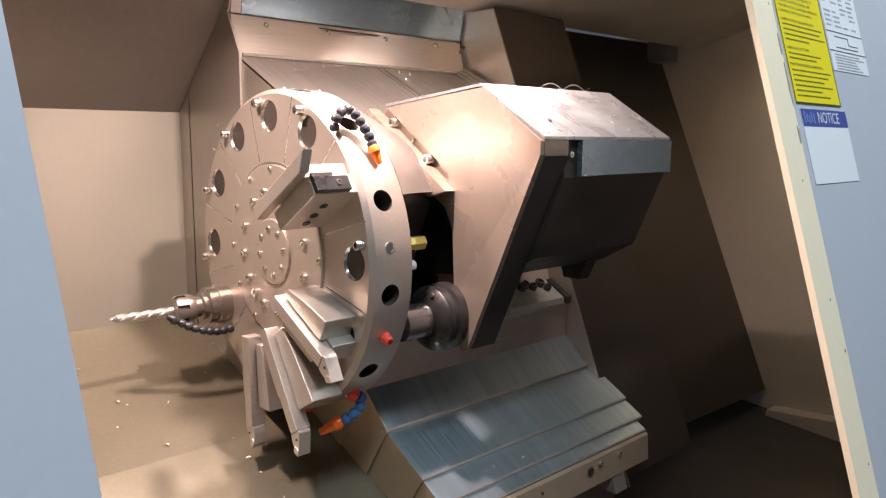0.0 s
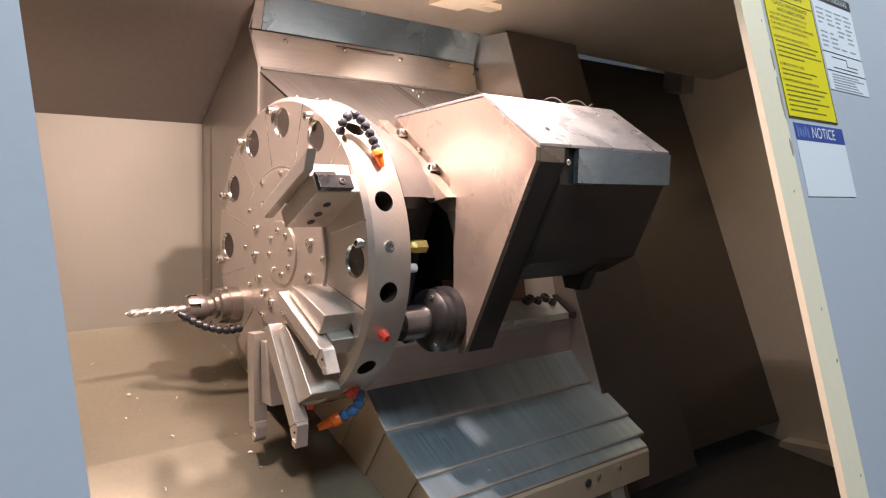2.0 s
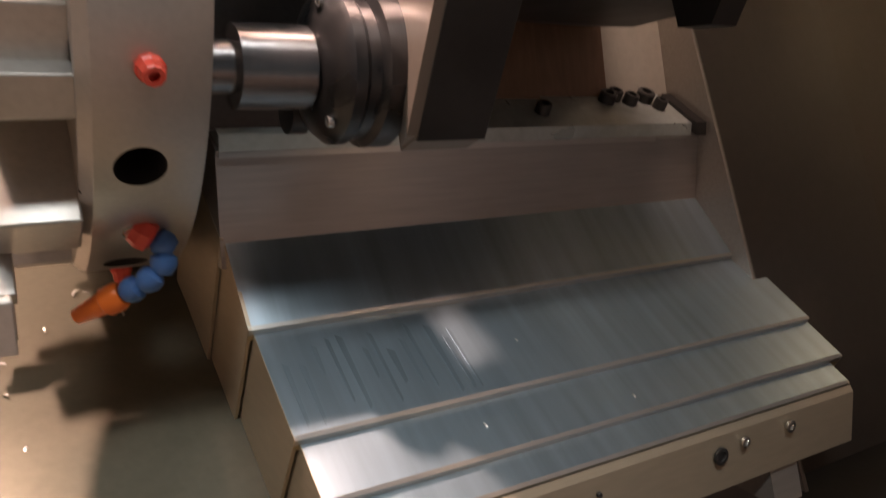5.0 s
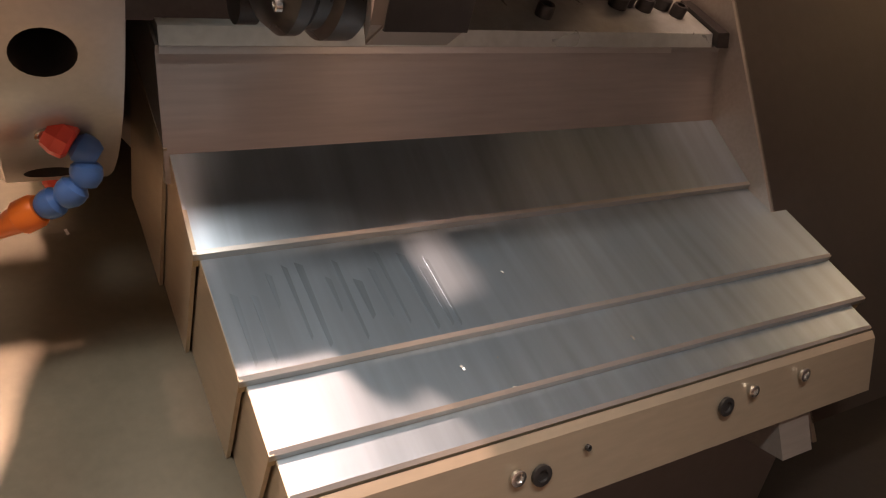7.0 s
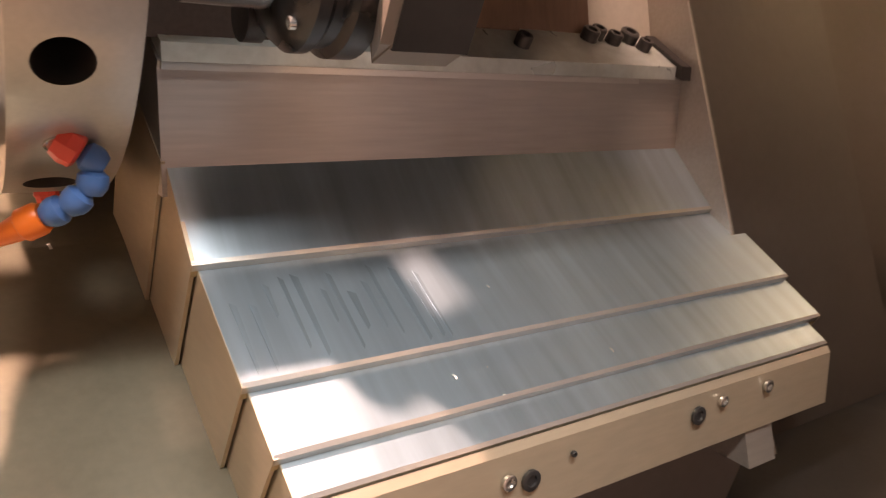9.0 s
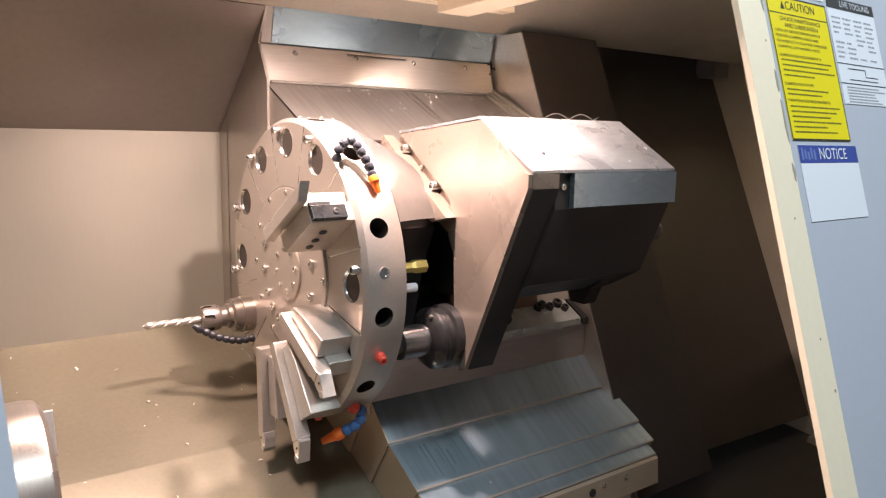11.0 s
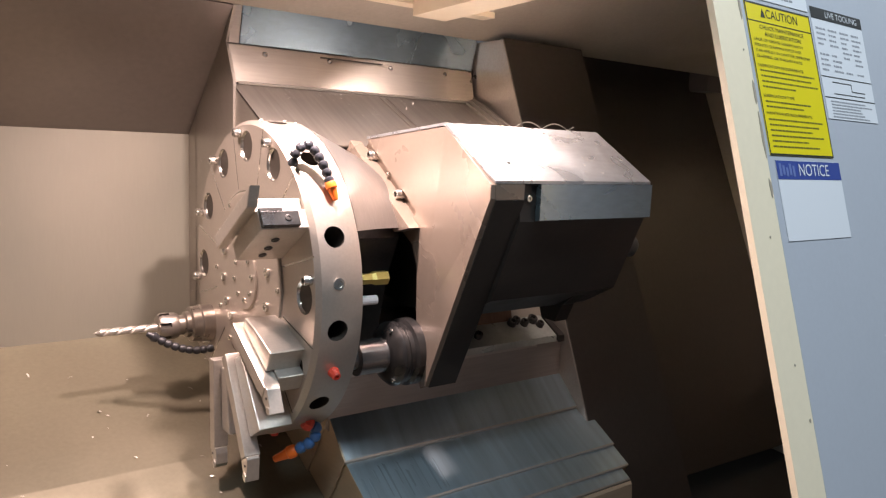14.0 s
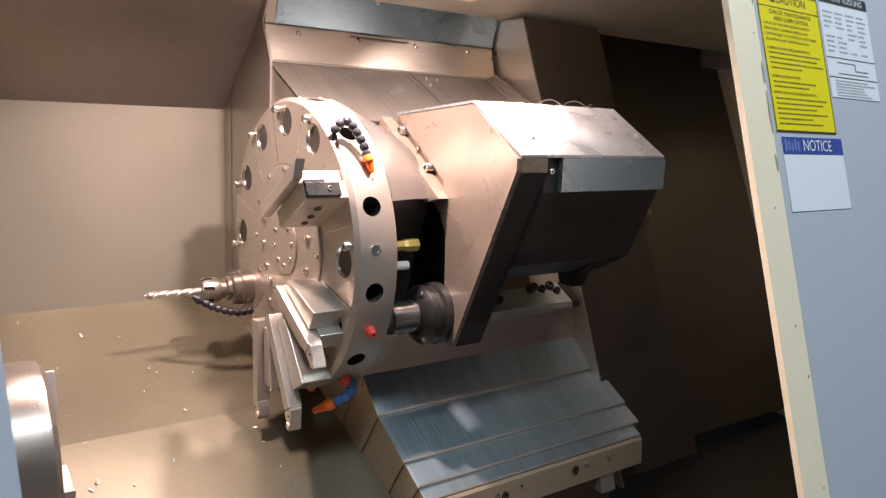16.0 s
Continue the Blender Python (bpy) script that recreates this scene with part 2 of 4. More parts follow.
def carve(ob, cutter, mat=None):
    """Takes the bmesh cutter out of ob's mesh."""
    bmesh.ops.recalc_face_normals(cutter, faces=cutter.faces[:])
    me = bpy.data.meshes.new("cutter")
    cutter.to_mesh(me)
    cutter.free()
    c = new("cutter", me)
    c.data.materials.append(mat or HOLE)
    mod = ob.modifiers.new("cut", "BOOLEAN")
    mod.object, mod.operation, mod.solver = c, "DIFFERENCE", "EXACT"
    mod.material_mode = "TRANSFER"
    bpy.context.view_layer.update()
    dg = bpy.context.evaluated_depsgraph_get()
    done = bpy.data.meshes.new_from_object(ob.evaluated_get(dg))
    ob.modifiers.clear()
    ob.data = done
    bpy.data.objects.remove(c)
    done.polygons.foreach_set("use_smooth", [True] * len(done.polygons))
    done.set_sharp_from_angle(angle=radians(35))


def socket_screw(name, at, axis, r, h, parent, mat=BRIGHT):
    """A cap screw with a socket, its head's top h above at along axis."""
    q = Vector((-1, 0, 0)).rotation_difference(Vector(axis)).to_matrix().to_4x4()
    m = Matrix.Translation(at) @ q
    bm = B()
    prof = [(0.0, r), (-h * 0.85, r), (-h, r * 0.86), (-h, r * 0.55), (-h * 0.45, r * 0.50)]
    add_lathe(bm, prof, m, 14)
    return part(name, bm, mat, parent, smooth=True)


SLIDE_D = Vector((0, -math.cos(radians(30)), -math.sin(radians(30))))   # down the slide
SLIDE_N = Vector((0, -math.sin(radians(30)), math.cos(radians(30))))    # off the slide


def slide(x, s, k):
    return Vector((x, 0, 0)) + s * SLIDE_D + k * SLIDE_N


LEAN = radians(15)


def door(x, s, out=0.0):
    """On the leaning front: s metres down from the height 1.399, out metres towards the operator."""
    return Vector((x + 0.112 + 0.05 * s, -0.628 - math.sin(LEAN) * s - math.cos(LEAN) * out, 1.399 - math.cos(LEAN) * s + math.sin(LEAN) * out))


# ---- the enclosure ----
def wall_panel(name, pts, normal, mat, label, thick=0.004):
    bm = B()
    add_sheet(bm, pts, thick, normal)
    return structure(name, bm, mat, label, "wall panel")


XL, XR = -0.95, 1.70
wall_panel("wall_back", [(XL, .450, .945), (.045, .450, .945), (.045, .450, 1.392), (XL, .450, 1.392)], (0, -1, 0), WALL, "satin stainless back wall of the machine, lit warm")
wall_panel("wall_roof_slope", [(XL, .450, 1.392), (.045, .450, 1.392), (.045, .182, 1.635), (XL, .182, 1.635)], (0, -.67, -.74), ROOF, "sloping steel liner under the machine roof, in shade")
wall_panel("wall_left", [(XL, -.9, .5), (XL, .56, .5), (XL, .56, 2.0), (XL, -.9, 2.0)], (1, 0, 0), WALL, "steel liner on the headstock side")
# carriage bay: its two side walls
bm = B()
add_sheet(bm, [(.045, .450, .80), (.045, .182, .80), (.045, .182, 1.495), (.045, .222, 1.572), (.045, .182, 1.635), (.045, .450, 1.635)], .006, (-1, 0, 0))
structure("wall_bay_left", bm, SHEET, "bent steel side panel of the carriage bay", "wall panel")
FRONTLINE = lambda z: -0.266 + (z - 0.618) * 0.370
bm = B()
add_sheet(bm, [(.690, FRONTLINE(.60), .60), (.645, FRONTLINE(1.635), 1.635), (.645, .42, 1.635), (.690, .42, .60)], .006, (-1, 0, 0))
structure("wall_bay_right", bm, SHEET, "steel side panel of the carriage bay with a bright front edge", "wall panel")
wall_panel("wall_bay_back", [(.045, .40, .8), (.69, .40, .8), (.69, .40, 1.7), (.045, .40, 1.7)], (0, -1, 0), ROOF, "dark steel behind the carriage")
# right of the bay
wall_panel("wall_right_guard", [(.693, FRONTLINE(.618), .618), (.966, FRONTLINE(.618), .618), (.900, FRONTLINE(1.640), 1.640), (.648, FRONTLINE(1.640), 1.640)], (0, -.92, .386), LINER, "flat grey steel guard plate beside the carriage, darkened for shade", .008)
REAR = lambda z: -0.10 + (z - 0.6) * 0.41
wall_panel("wall_right_slope", [(.966, REAR(.55) + .03, .55), (XR, REAR(.55), .55), (XR, REAR(1.668), 1.668), (.900, REAR(1.668) + .03, 1.668)], (0, -.92, .386), LINER, "sloping steel liner, its shade put into the dark colour", .006)
wall_panel("wall_end", [(XR, -.8, .3), (XR, .5, .3), (XR, .5, 2.1), (XR, -.8, 2.1)], (-1, 0, 0), CHUTE, "olive-beige steel end wall of the machine")
bm = B()
add_prism(bm, [(-.55, .30), (-.10, .30), (-.155, .505), (-.62, .545)], 1.640, 1.6995)
structure("wall_end_step", bm, CHUTE, "stepped beige foot of the end wall", "wall panel", .004)
# roof
CEIL = lambda y: 1.637 + (0.20 - y) * 0.30
bm = B()
add_prism(bm, [(.40, 1.700), (.182, 1.637), (-.64, CEIL(-.64)), (-.64, CEIL(-.64) + .03), (.40, 1.74)], XL, XR)
tagged(structure("ceiling", bm, CHUTE, "beige steel roof inside the machine", "ceiling"))
# chip floor: shallow at the back, steeper towards the front
bm = B()
add_prism(bm, [(.455, .957), (.05, .818), (-.226, .695), (-.60, .50), (-.60, .47), (-.226, .665), (.05, .79), (.455, .93)], XL, .165)
structure("floor", bm, FLOOR, "worn beige steel chip floor sloping to the front", "floor")
bm = B()
add_prism(bm, [(.45, .54), (-.9, .42), (-.9, .39), (.45, .51)], .135, XR)
structure("floor_trough", bm, UNDER, "dark oily chip trough", "floor")
bm = B()
add_prism(bm, [(-.60, .2), (-.62, .2), (-.82, .78), (-.80, .78)], XL, XR)
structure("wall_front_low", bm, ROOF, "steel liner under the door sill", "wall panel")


# ---- front of the machine ----
def front_plate(name, x0, x1, s0, s1, depth, mat, label, bevel=0.006, out=0.0):
    bm = B()
    pts = [door(x0, s0, out), door(x1, s0, out), door(x1, s1, out), door(x0, s1, out)]
    add_sheet(bm, pts, depth, (0, -math.cos(LEAN), math.sin(LEAN)))
    return structure(name, bm, mat, label, "machine front", bevel)


front_plate("door_jamb", .345, .413, -.75, .95, .010, BEIGE, "cream enamelled door jamb with chipped paint", .003)
front_plate("front_panel", .4135, 1.9, -.75, .95, .03, BLUE, "blue-grey enamelled front panel with warning labels", .004)
front_plate("door_1", -1.7, -.636, -.75, .95, .045, BLUE, "blue-grey sliding door pushed open, rounded edge", .012)
bm = B()
add_box(bm, -1.6, 2.0, -.66, -.34, 2.08, 2.11)
structure("front_lintel", bm, BLUE, "blue-grey top of the machine front", "machine front")
for xc, sc, w, h in ((.404, -.30, .006, .035), (.409, -.22, .005, .06), (.4095, -.09, .006, .045), (.410, -.03, .006, .07), (.4085, .05, .008, .03), (.400, -.15, .003, .004),
                     (.385, .12, .003, .004), (.391, .30, .003, .005), (.405, .38, .004, .006), (.400, .55, .003, .004), (.347, -.42, .004, .02)):
    bm = B()
    pts = []
    for i in range(9):
        a = 2 * math.pi * i / 9
        k = random.uniform(.6, 1.1)
        pts.append(door(xc + w * .5 * k * math.cos(a), sc + h * .5 * k * math.sin(a), .0008))
    add_sheet(bm, pts, .0006, (0, -math.cos(LEAN), math.sin(LEAN)))
    tagged(mesh_object("paint_chip", bm, SCUFF), "bare patch where the cream paint has chipped", "paint chip", "chips on the jamb")


# ---- labels on the front panel ----
def label_plate(name, x0, x1, s0, s1, mat, label, out=.0012):
    ob = thing(name, door(x0, s1), label, "label")
    bm = B()
    add_sheet(bm, [door(x0, s0, out), door(x1, s0, out), door(x1, s1, out), door(x0, s1, out)], .001, (0, -math.cos(LEAN), math.sin(LEAN)))
    part("sheet", bm, mat, ob)
    return ob


def bar(parent, x0, x1, s0, s1, mat=INK, out=.0016, name="print_line"):
    bm = B()
    add_sheet(bm, [door(x0, s0, out), door(x1, s0, out), door(x1, s1, out), door(x0, s1, out)], .0003, (0, -math.cos(LEAN), math.sin(LEAN)))
    return part(name, bm, mat, parent)


def text_line(parent, x0, x1, s0, s1, mat=INK, out=.0016):
    """A line of unreadable print: one mesh of word-long dashes."""
    bm = B()
    x = x0
    h = s1 - s0
    while x < x1 - h:
        w = min(random.uniform(1.0, 4.2) * h, x1 - x)
        add_sheet(bm, [door(x, s0, out), door(x + w, s0, out), door(x + w, s1, out), door(x, s1, out)], .0003, (0, -math.cos(LEAN), math.sin(LEAN)))
        x += w + h * .75
    return part("print_line", bm, mat, parent)


def words(parent, text, x, s, height, mat=INK, out=.0017, width=None):
    cu = bpy.data.curves.new("words", "FONT")
    cu.body, cu.size, cu.align_x, cu.align_y = text, height * 1.38, "CENTER", "CENTER"
    tmp = new("words", cu)
    bpy.context.view_layer.update()
    me = bpy.data.meshes.new_from_object(tmp.evaluated_get(bpy.context.evaluated_depsgraph_get()))
    bpy.data.objects.remove(tmp)
    me.materials.clear()
    me.materials.append(mat)
    ob = new("lettering", me)
    m = Matrix((Vector((1, 0, 0)), Vector((0, math.sin(LEAN), math.cos(LEAN))), Vector((0, -math.cos(LEAN), math.sin(LEAN))))).transposed().to_4x4()
    xs = [v.co.x for v in me.vertices]
    k = width / (max(xs) - min(xs)) if width else 1
    m = m @ Matrix.Diagonal((k, 1, 1, 1))
    m.translation = door(x, s, out)
    me.transform(m)
    ob.parent = parent
    ob.matrix_parent_inverse = parent.matrix_basis.inverted()
    return ob


yl = label_plate("caution_label", .421, .600, -.226, .002, YELLOW, "yellow caution label with black print and border")
for x0, x1, s0, s1 in ((.421, .600, -.226, -.2235), (.421, .600, -.0005, .002), (.421, .4228, -.2235, -.0005), (.5982, .600, -.2235, -.0005), (.4228, .5982, -.1985, -.197)):
    bar(yl, x0, x1, s0, s1, INK, name="border")
words(yl, "CAUTION", .517, -.2115, .014, width=.088)
bm = B()
add_sheet(bm, [door(.4645, -.2185, .0017), door(.4705, -.2055, .0017), door(.4585, -.2055, .0017)], .0003, (0, -math.cos(LEAN), math.sin(LEAN)))
part("warning_triangle", bm, INK, yl)
words(yl, "CHUCK MAINTENANCE", .511, -.1895, .0066, width=.122)
words(yl, "AND LUBRICATION", .511, -.1795, .0066, width=.100)
random.seed(4)
for text, s0, w in (("LACK OF GREASE SIGNIFICANTLY", -.1700, .135), ("REDUCES CLAMPING FORCE AND", -.1615, .126), ("CAN RESULT IN CHATTER, IMPROPER", -.1530, .150),
                    ("CLAMPING, OR THROWN PARTS", -.1445, .124), ("LUBRICATION REQUIREMENTS:", -.1310, .124), ("LUBRICATION TYPE:", -.0860, .084), ("MAINTENANCE REQUIREMENTS:", -.0600, .126)):
    words(yl, text, .430 + w / 2, s0, .0044, width=w)
for s0, w in ((-.1235, .150), (-.1155, .138), (-.1075, .155), (-.0995, .090), (-.0775, .125), (-.0700, .105), (-.0510, .150), (-.0430, .140),
              (-.0350, .115), (-.0270, .148), (-.0190, .100), (-.0110, .130)):
    text_line(yl, .433, .433 + w, s0 - .0012, s0 + .0012, DIMINK)
nl = label_plate("notice_label", .430, .612, .010, .128, WHITE, "white notice label with a blue heading strip")
bar(nl, .430, .612, .010, .0375, LBLUE, .0016, "heading_strip")
words(nl, "NOTICE", .532, .0240, .0185, WHITE, .0022, width=.086)
for i in range(5):
    bar(nl, .436 + .009 * i, .442 + .009 * i, .014 + .003 * (i % 3), .033 - .002 * (i % 2), FADED, .0020, "worn_print")
wl = label_plate("tooling_label", .608, .775, -.245, -.062, WHITE, "white tooling chart label with grey print")
bar(wl, .608, .775, -.245, -.226, INK, .0016, "heading_strip")
words(wl, "LIVE TOOLING", .705, -.2355, .0105, WHITE, .0022, width=.105)
random.seed(6)
for j in range(9):
    for i in range(4):
        if random.random() < .85:
            x0 = .617 + .038 * i
            text_line(wl, x0, x0 + random.uniform(.016, .032), -.212 + .0085 * j, -.2090 + .0085 * j, GREYINK)
for s in (-.132, -.098):
    bar(wl, .608, .775, s, s + .0016, INK, name="rule")
for a, b, c, d in ((.64, .70, -.124, -.1225), (.64, .742, -.105, -.1035), (.70, .7015, -.124, -.112), (.70, .745, -.112, -.1105)):
    bar(wl, a, b, c, d, INK, name="chart_line")
for j in range(6):
    text_line(wl, .625, random.uniform(.72, .765), -.092 + .0050 * j, -.0898 + .0050 * j, GREYINK)
tl = label_plate("instruction_label", .421, .600, -.30, -.233, WHITE, "white instruction label with grey print")
for j in range(6):
    text_line(tl, .43, random.uniform(.54, .59), -.292 + .0095 * j, -.2885 + .0095 * j, GREYINK)
dl = label_plate("small_label", -.720, -.686, .262, .330, WHITE, "small white pictogram label on the sliding door")
for x0, x1, s0, s1 in ((-.719, -.687, .263, .265), (-.719, -.687, .327, .329), (-.719, -.7175, .265, .327), (-.6885, -.687, .265, .327)):
    bar(dl, x0, x1, s0, s1, INK, name="border")
bar(dl, -.706, -.702, .275, .315, INK, name="pictogram")
bar(dl, -.702, -.694, .305, .315, INK, name="pictogram")

# ---- turret ----
turret = thing("turret", (0.04, 0, 0.88), "twelve-station lathe turret disc of ground steel, half its stations empty", "turret")
bm = B()
add_lathe(bm, [(0.004, .262), (0.0115, .2695), (.0775, .27), (.079, .2692)], Matrix.Translation((0, 0, 1.15)), 128)
disc = part("disc", bm, DISC, turret, "ground steel disc with bores")
cut = B()
for k in range(12):
    a = 2 + 30 * k
    add_lathe(cut, [(-.02, .0215), (.06, .0215)], Matrix.Translation(polar(0, .226, a)), 28)          # tool bore
    add_lathe(cut, [(-.02, .026), (.0075, .026)], Matrix.Translation(polar(0, .226, a)), 28)          # its counterbore
    m = station(-8.1 + 30 * k) @ pose(.039, 0, .235, 0, 90, 0)
    add_lathe(cut, [(-.05, .0165), (.022, .0165)], m, 24)                                             # rim bore
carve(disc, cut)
cut = B()
for k in range(12):
    add_box(cut, -.01, .0052, -.0013, .0013, .155, .29, station(16 + 30 * k))                         # dividing grooves
carve(disc, cut, BRIGHT)
for k in range(12):
    if k in (1, 9, 10, 11):
        continue
    bm = B()                                                                                           # bright chamfer of the bore
    mm = Matrix.Translation(polar(0, .226, 2 + 30 * k))
    n = 32
    rings = [[bm.verts.new(mm @ Vector((x, -r * math.cos(2 * math.pi * i / n), r * math.sin(2 * math.pi * i / n)))) for i in range(n)] for x, r in ((.0035, .0262), (.0048, .0252), (.0085, .0222), (.0120, .0214), (.0120, .0235))]
    for ra, rb in zip(rings, rings[1:]):
        for i in range(n):
            bm.faces.new((ra[i], ra[(i + 1) % n], rb[(i + 1) % n], rb[i]))
    part("bore_chamfer", bm, BRIGHT, turret, "bright chamfer", smooth=True)
bm = B()
add_lathe(bm, [(0.000, .1455), (0.0015, .1475), (.008, .1475)], Matrix.Translation((0, 0, 1.15)), 96)
part("hub_plate", bm, DISC, turret, "raised round hub plate", smooth=True)
bm = B()
add_lathe(bm, [(-.0035, .0545), (-.0022, .056), (.002, .056)], Matrix.Translation((0, 0, 1.15)), 64)
part("centre_cap", bm, DISC, turret, "round centre cap", smooth=True)
bm = B()
for r0, r1, x in ((.1488, .1512, .0055),):
    n = 96
    ra = [bm.verts.new(polar(.0028, r0, 360 * i / n)) for i in range(n)]
    rb = [bm.verts.new(polar(.0028, r1, 360 * i / n)) for i in range(n)]
    rc = [bm.verts.new(polar(x, r1, 360 * i / n)) for i in range(n)]
    rd = [bm.verts.new(polar(x, r0, 360 * i / n)) for i in range(n)]
    for i in range(n):
        j = (i + 1) % n
        bm.faces.new((ra[i], ra[j], rb[j], rb[i]))
        bm.faces.new((rb[i], rb[j], rc[j], rc[i]))
        bm.faces.new((rc[i], rc[j], rd[j], rd[i]))
        bm.faces.new((rd[i], rd[j], ra[j], ra[i]))
part("hub_ring", bm, BRIGHT, turret, "bright edge ring")
for k in range(12):
    socket_screw("ring_screw", polar(.001, .139, 1 + 30 * k), (-1, 0, 0), .0048, .004, turret)
for a in (14, 42, 74, 104, 128, 160, 188, 214, 232, 250, 278, 308, 341):
    socket_screw("hub_bolt", polar(.001, .101, a), (-1, 0, 0), .0082, .006, turret)
for k in range(8):
    socket_screw("cap_screw", polar(-.0025, .039, 10 + 45 * k), (-1, 0, 0), .0048, .004, turret)
for k in range(12):
    a = 8.6 + 30 * k
    if k in (1, 9, 10, 11):
        continue
    socket_screw("station_screw", polar(.004, .25, a), (-1, 0, 0), .0078, .013, turret)
for k in (-2, 1, 2, 5, 6, 7):
    a = 6.9 + 30 * k
    if k in (1, 2):
        continue
    m = polar(.039, .269, a)
    socket_screw("rim_plug", m, m - Vector((.039, 0, 1.15)), .0085, .0025, turret)
socket_screw("rim_plug", polar(.039, .269, 6.9), polar(0, .27, 6.9) - Vector((0, 0, 1.15)), .0095, .0025, turret)
# neck behind the disc
bm = B()
add_prism(bm, [(-.175, 1.235), (-.115, 1.325), (.02, 1.345), (.18, 1.30), (.22, 1.0), (-.10, 1.0), (-.14, 1.16)], .0795, .2005)
neck = part("neck", bm, BLACKOX, turret, "dark cast neck", .004)
bm = B()
grid = []
for i in range(7):
    t = i / 6
    grid.append([bm.verts.new(polar(.0797 + .1205 * t, .2695 - .055 * t, 23.5 + 5 * t + (166 - 23.5 - 5 * t) * j / 36)) for j in range(37)])
for ga, gb in zip(grid, grid[1:]):
    for j in range(36):
        bm.faces.new((ga[j], gb[j], gb[j + 1], ga[j + 1]))
bmesh.ops.solidify(bm, geom=bm.faces[:], thickness=.004)
part("neck_cover", bm, RIM, turret, "bright steel cover over the neck", smooth=True)
socket_screw("cover_screw", (.165, -.1980, 1.2560), (0, -.87, .49), .004, .002, turret, BLACKOX)
socket_screw("cover_screw", (.10, -.06, 1.4010), (0, -.22, 1), .004, .002, turret, BLACKOX)


# ---- coolant hoses ----
def hose(points, radius, mats, label, nozzle_mat, nozzle_len, group="coolant hoses", nozzle_r=None, collar_mat=None):
    """A jointed hose: a chain of beads through the points, with a tapered nozzle at the last."""
    ob = thing("coolant_hose", points[0], label, "coolant hose", group)
    pts = [Vector(p) for p in points]
    dense = []
    for i in range(len(pts) - 1):
        p0, p1, p2, p3 = pts[max(i - 1, 0)], pts[i], pts[i + 1], pts[min(i + 2, len(pts) - 1)]
        for j in range(24):
            t = j / 24
            dense.append(0.5 * ((2 * p1) + (p2 - p0) * t + (2 * p0 - 5 * p1 + 4 * p2 - p3) * t * t + (3 * p1 - p0 - 3 * p2 + p3) * t ** 3))
    dense.append(pts[-1])
    acc, last, step = 0.0, dense[0], radius * 1.55
    beads = []
    for a, b in zip(dense, dense[1:]):
        acc += (b - a).length
        if acc >= step:
            beads.append((b.copy(), (b - last).normalized()))
            last, acc = b.copy(), 0.0
    for i, (p, d) in enumerate(beads):
        q = Vector((1, 0, 0)).rotation_difference(d).to_matrix().to_4x4()
        bm = B()
        r = radius
        add_lathe(bm, [(-r * .85, r * .62), (-r * .55, r * .95), (-r * .1, r * 1.0), (r * .3, r * .92), (r * .75, r * .62)], Matrix.Translation(p) @ q, 14)
        part("bead", bm, mats[i % len(mats)], ob, smooth=True)
    d = (pts[-1] - dense[-6]).normalized()
    q = Vector((1, 0, 0)).rotation_difference(d).to_matrix().to_4x4()
    nr = nozzle_r or radius
    bm = B()
    add_lathe(bm, [(-radius * .4, nr * .9), (0, nr * 1.12), (nozzle_len * .28, nr * 1.12), (nozzle_len * .32, nr * .92), (nozzle_len, nr * .55), (nozzle_len, nr * .38), (nozzle_len * .8, nr * .34)], Matrix.Translation(pts[-1]) @ q, 16)
    part("nozzle", bm, nozzle_mat, ob, smooth=True)
    if collar_mat:
        d0 = (beads[0][0] - pts[0]).normalized()
        q = Vector((1, 0, 0)).rotation_difference(d0).to_matrix().to_4x4()
        bm = B()
        add_lathe(bm, [(-radius * .9, radius * 1.0), (-radius * .2, radius * 1.25), (radius * .5, radius * 1.2), (radius * .7, radius * .9)], Matrix.Translation(pts[0]) @ q, 8)
        part("collar", bm, collar_mat, ob, smooth=False)
    return ob


hose([polar(.002, .266, 47), polar(.005, .288, 50), polar(.026, .299, 51), polar(.041, .290, 44.5), polar(.047, .281, 39)], .0080, [GREYHOSE], "grey jointed coolant hose arched over the disc rim, orange tip", ORANGE, .026)
hose([polar(-.002, .206, 229), polar(-.040, .210, 229), polar(-.080, .204, 226), polar(-.112, .195, 221)], .0080, [RUBBER], "black jointed coolant hose under the drill", RUBBER, .016)
hose([polar(.045, .272, -53.1), polar(.060, .284, -54.0), polar(.048, .299, -56.5), polar(.026, .304, -60)], .0098, [BLUEP], "short blue jointed coolant hose with orange tip and red base", ORANGE, .036, collar_mat=RED)
for a, r in ((-23.1, .27), (-83.1, .27)):
    m = station(a) @ pose(.043, 0, r, 0, -90, 0)
    nz = thing("coolant_nozzle", polar(.043, .27, a), "small red plastic coolant nozzle screwed into the rim", "coolant nozzle", "red nozzles")
    bm = B()
    add_lathe(bm, [(-.006, .0085), (.003, .0092), (.005, .0078), (.0125, .0070), (.014, .0060), (.014, .0034), (.008, .0030)], m, 10)
    part("tip", bm, RED, nz)


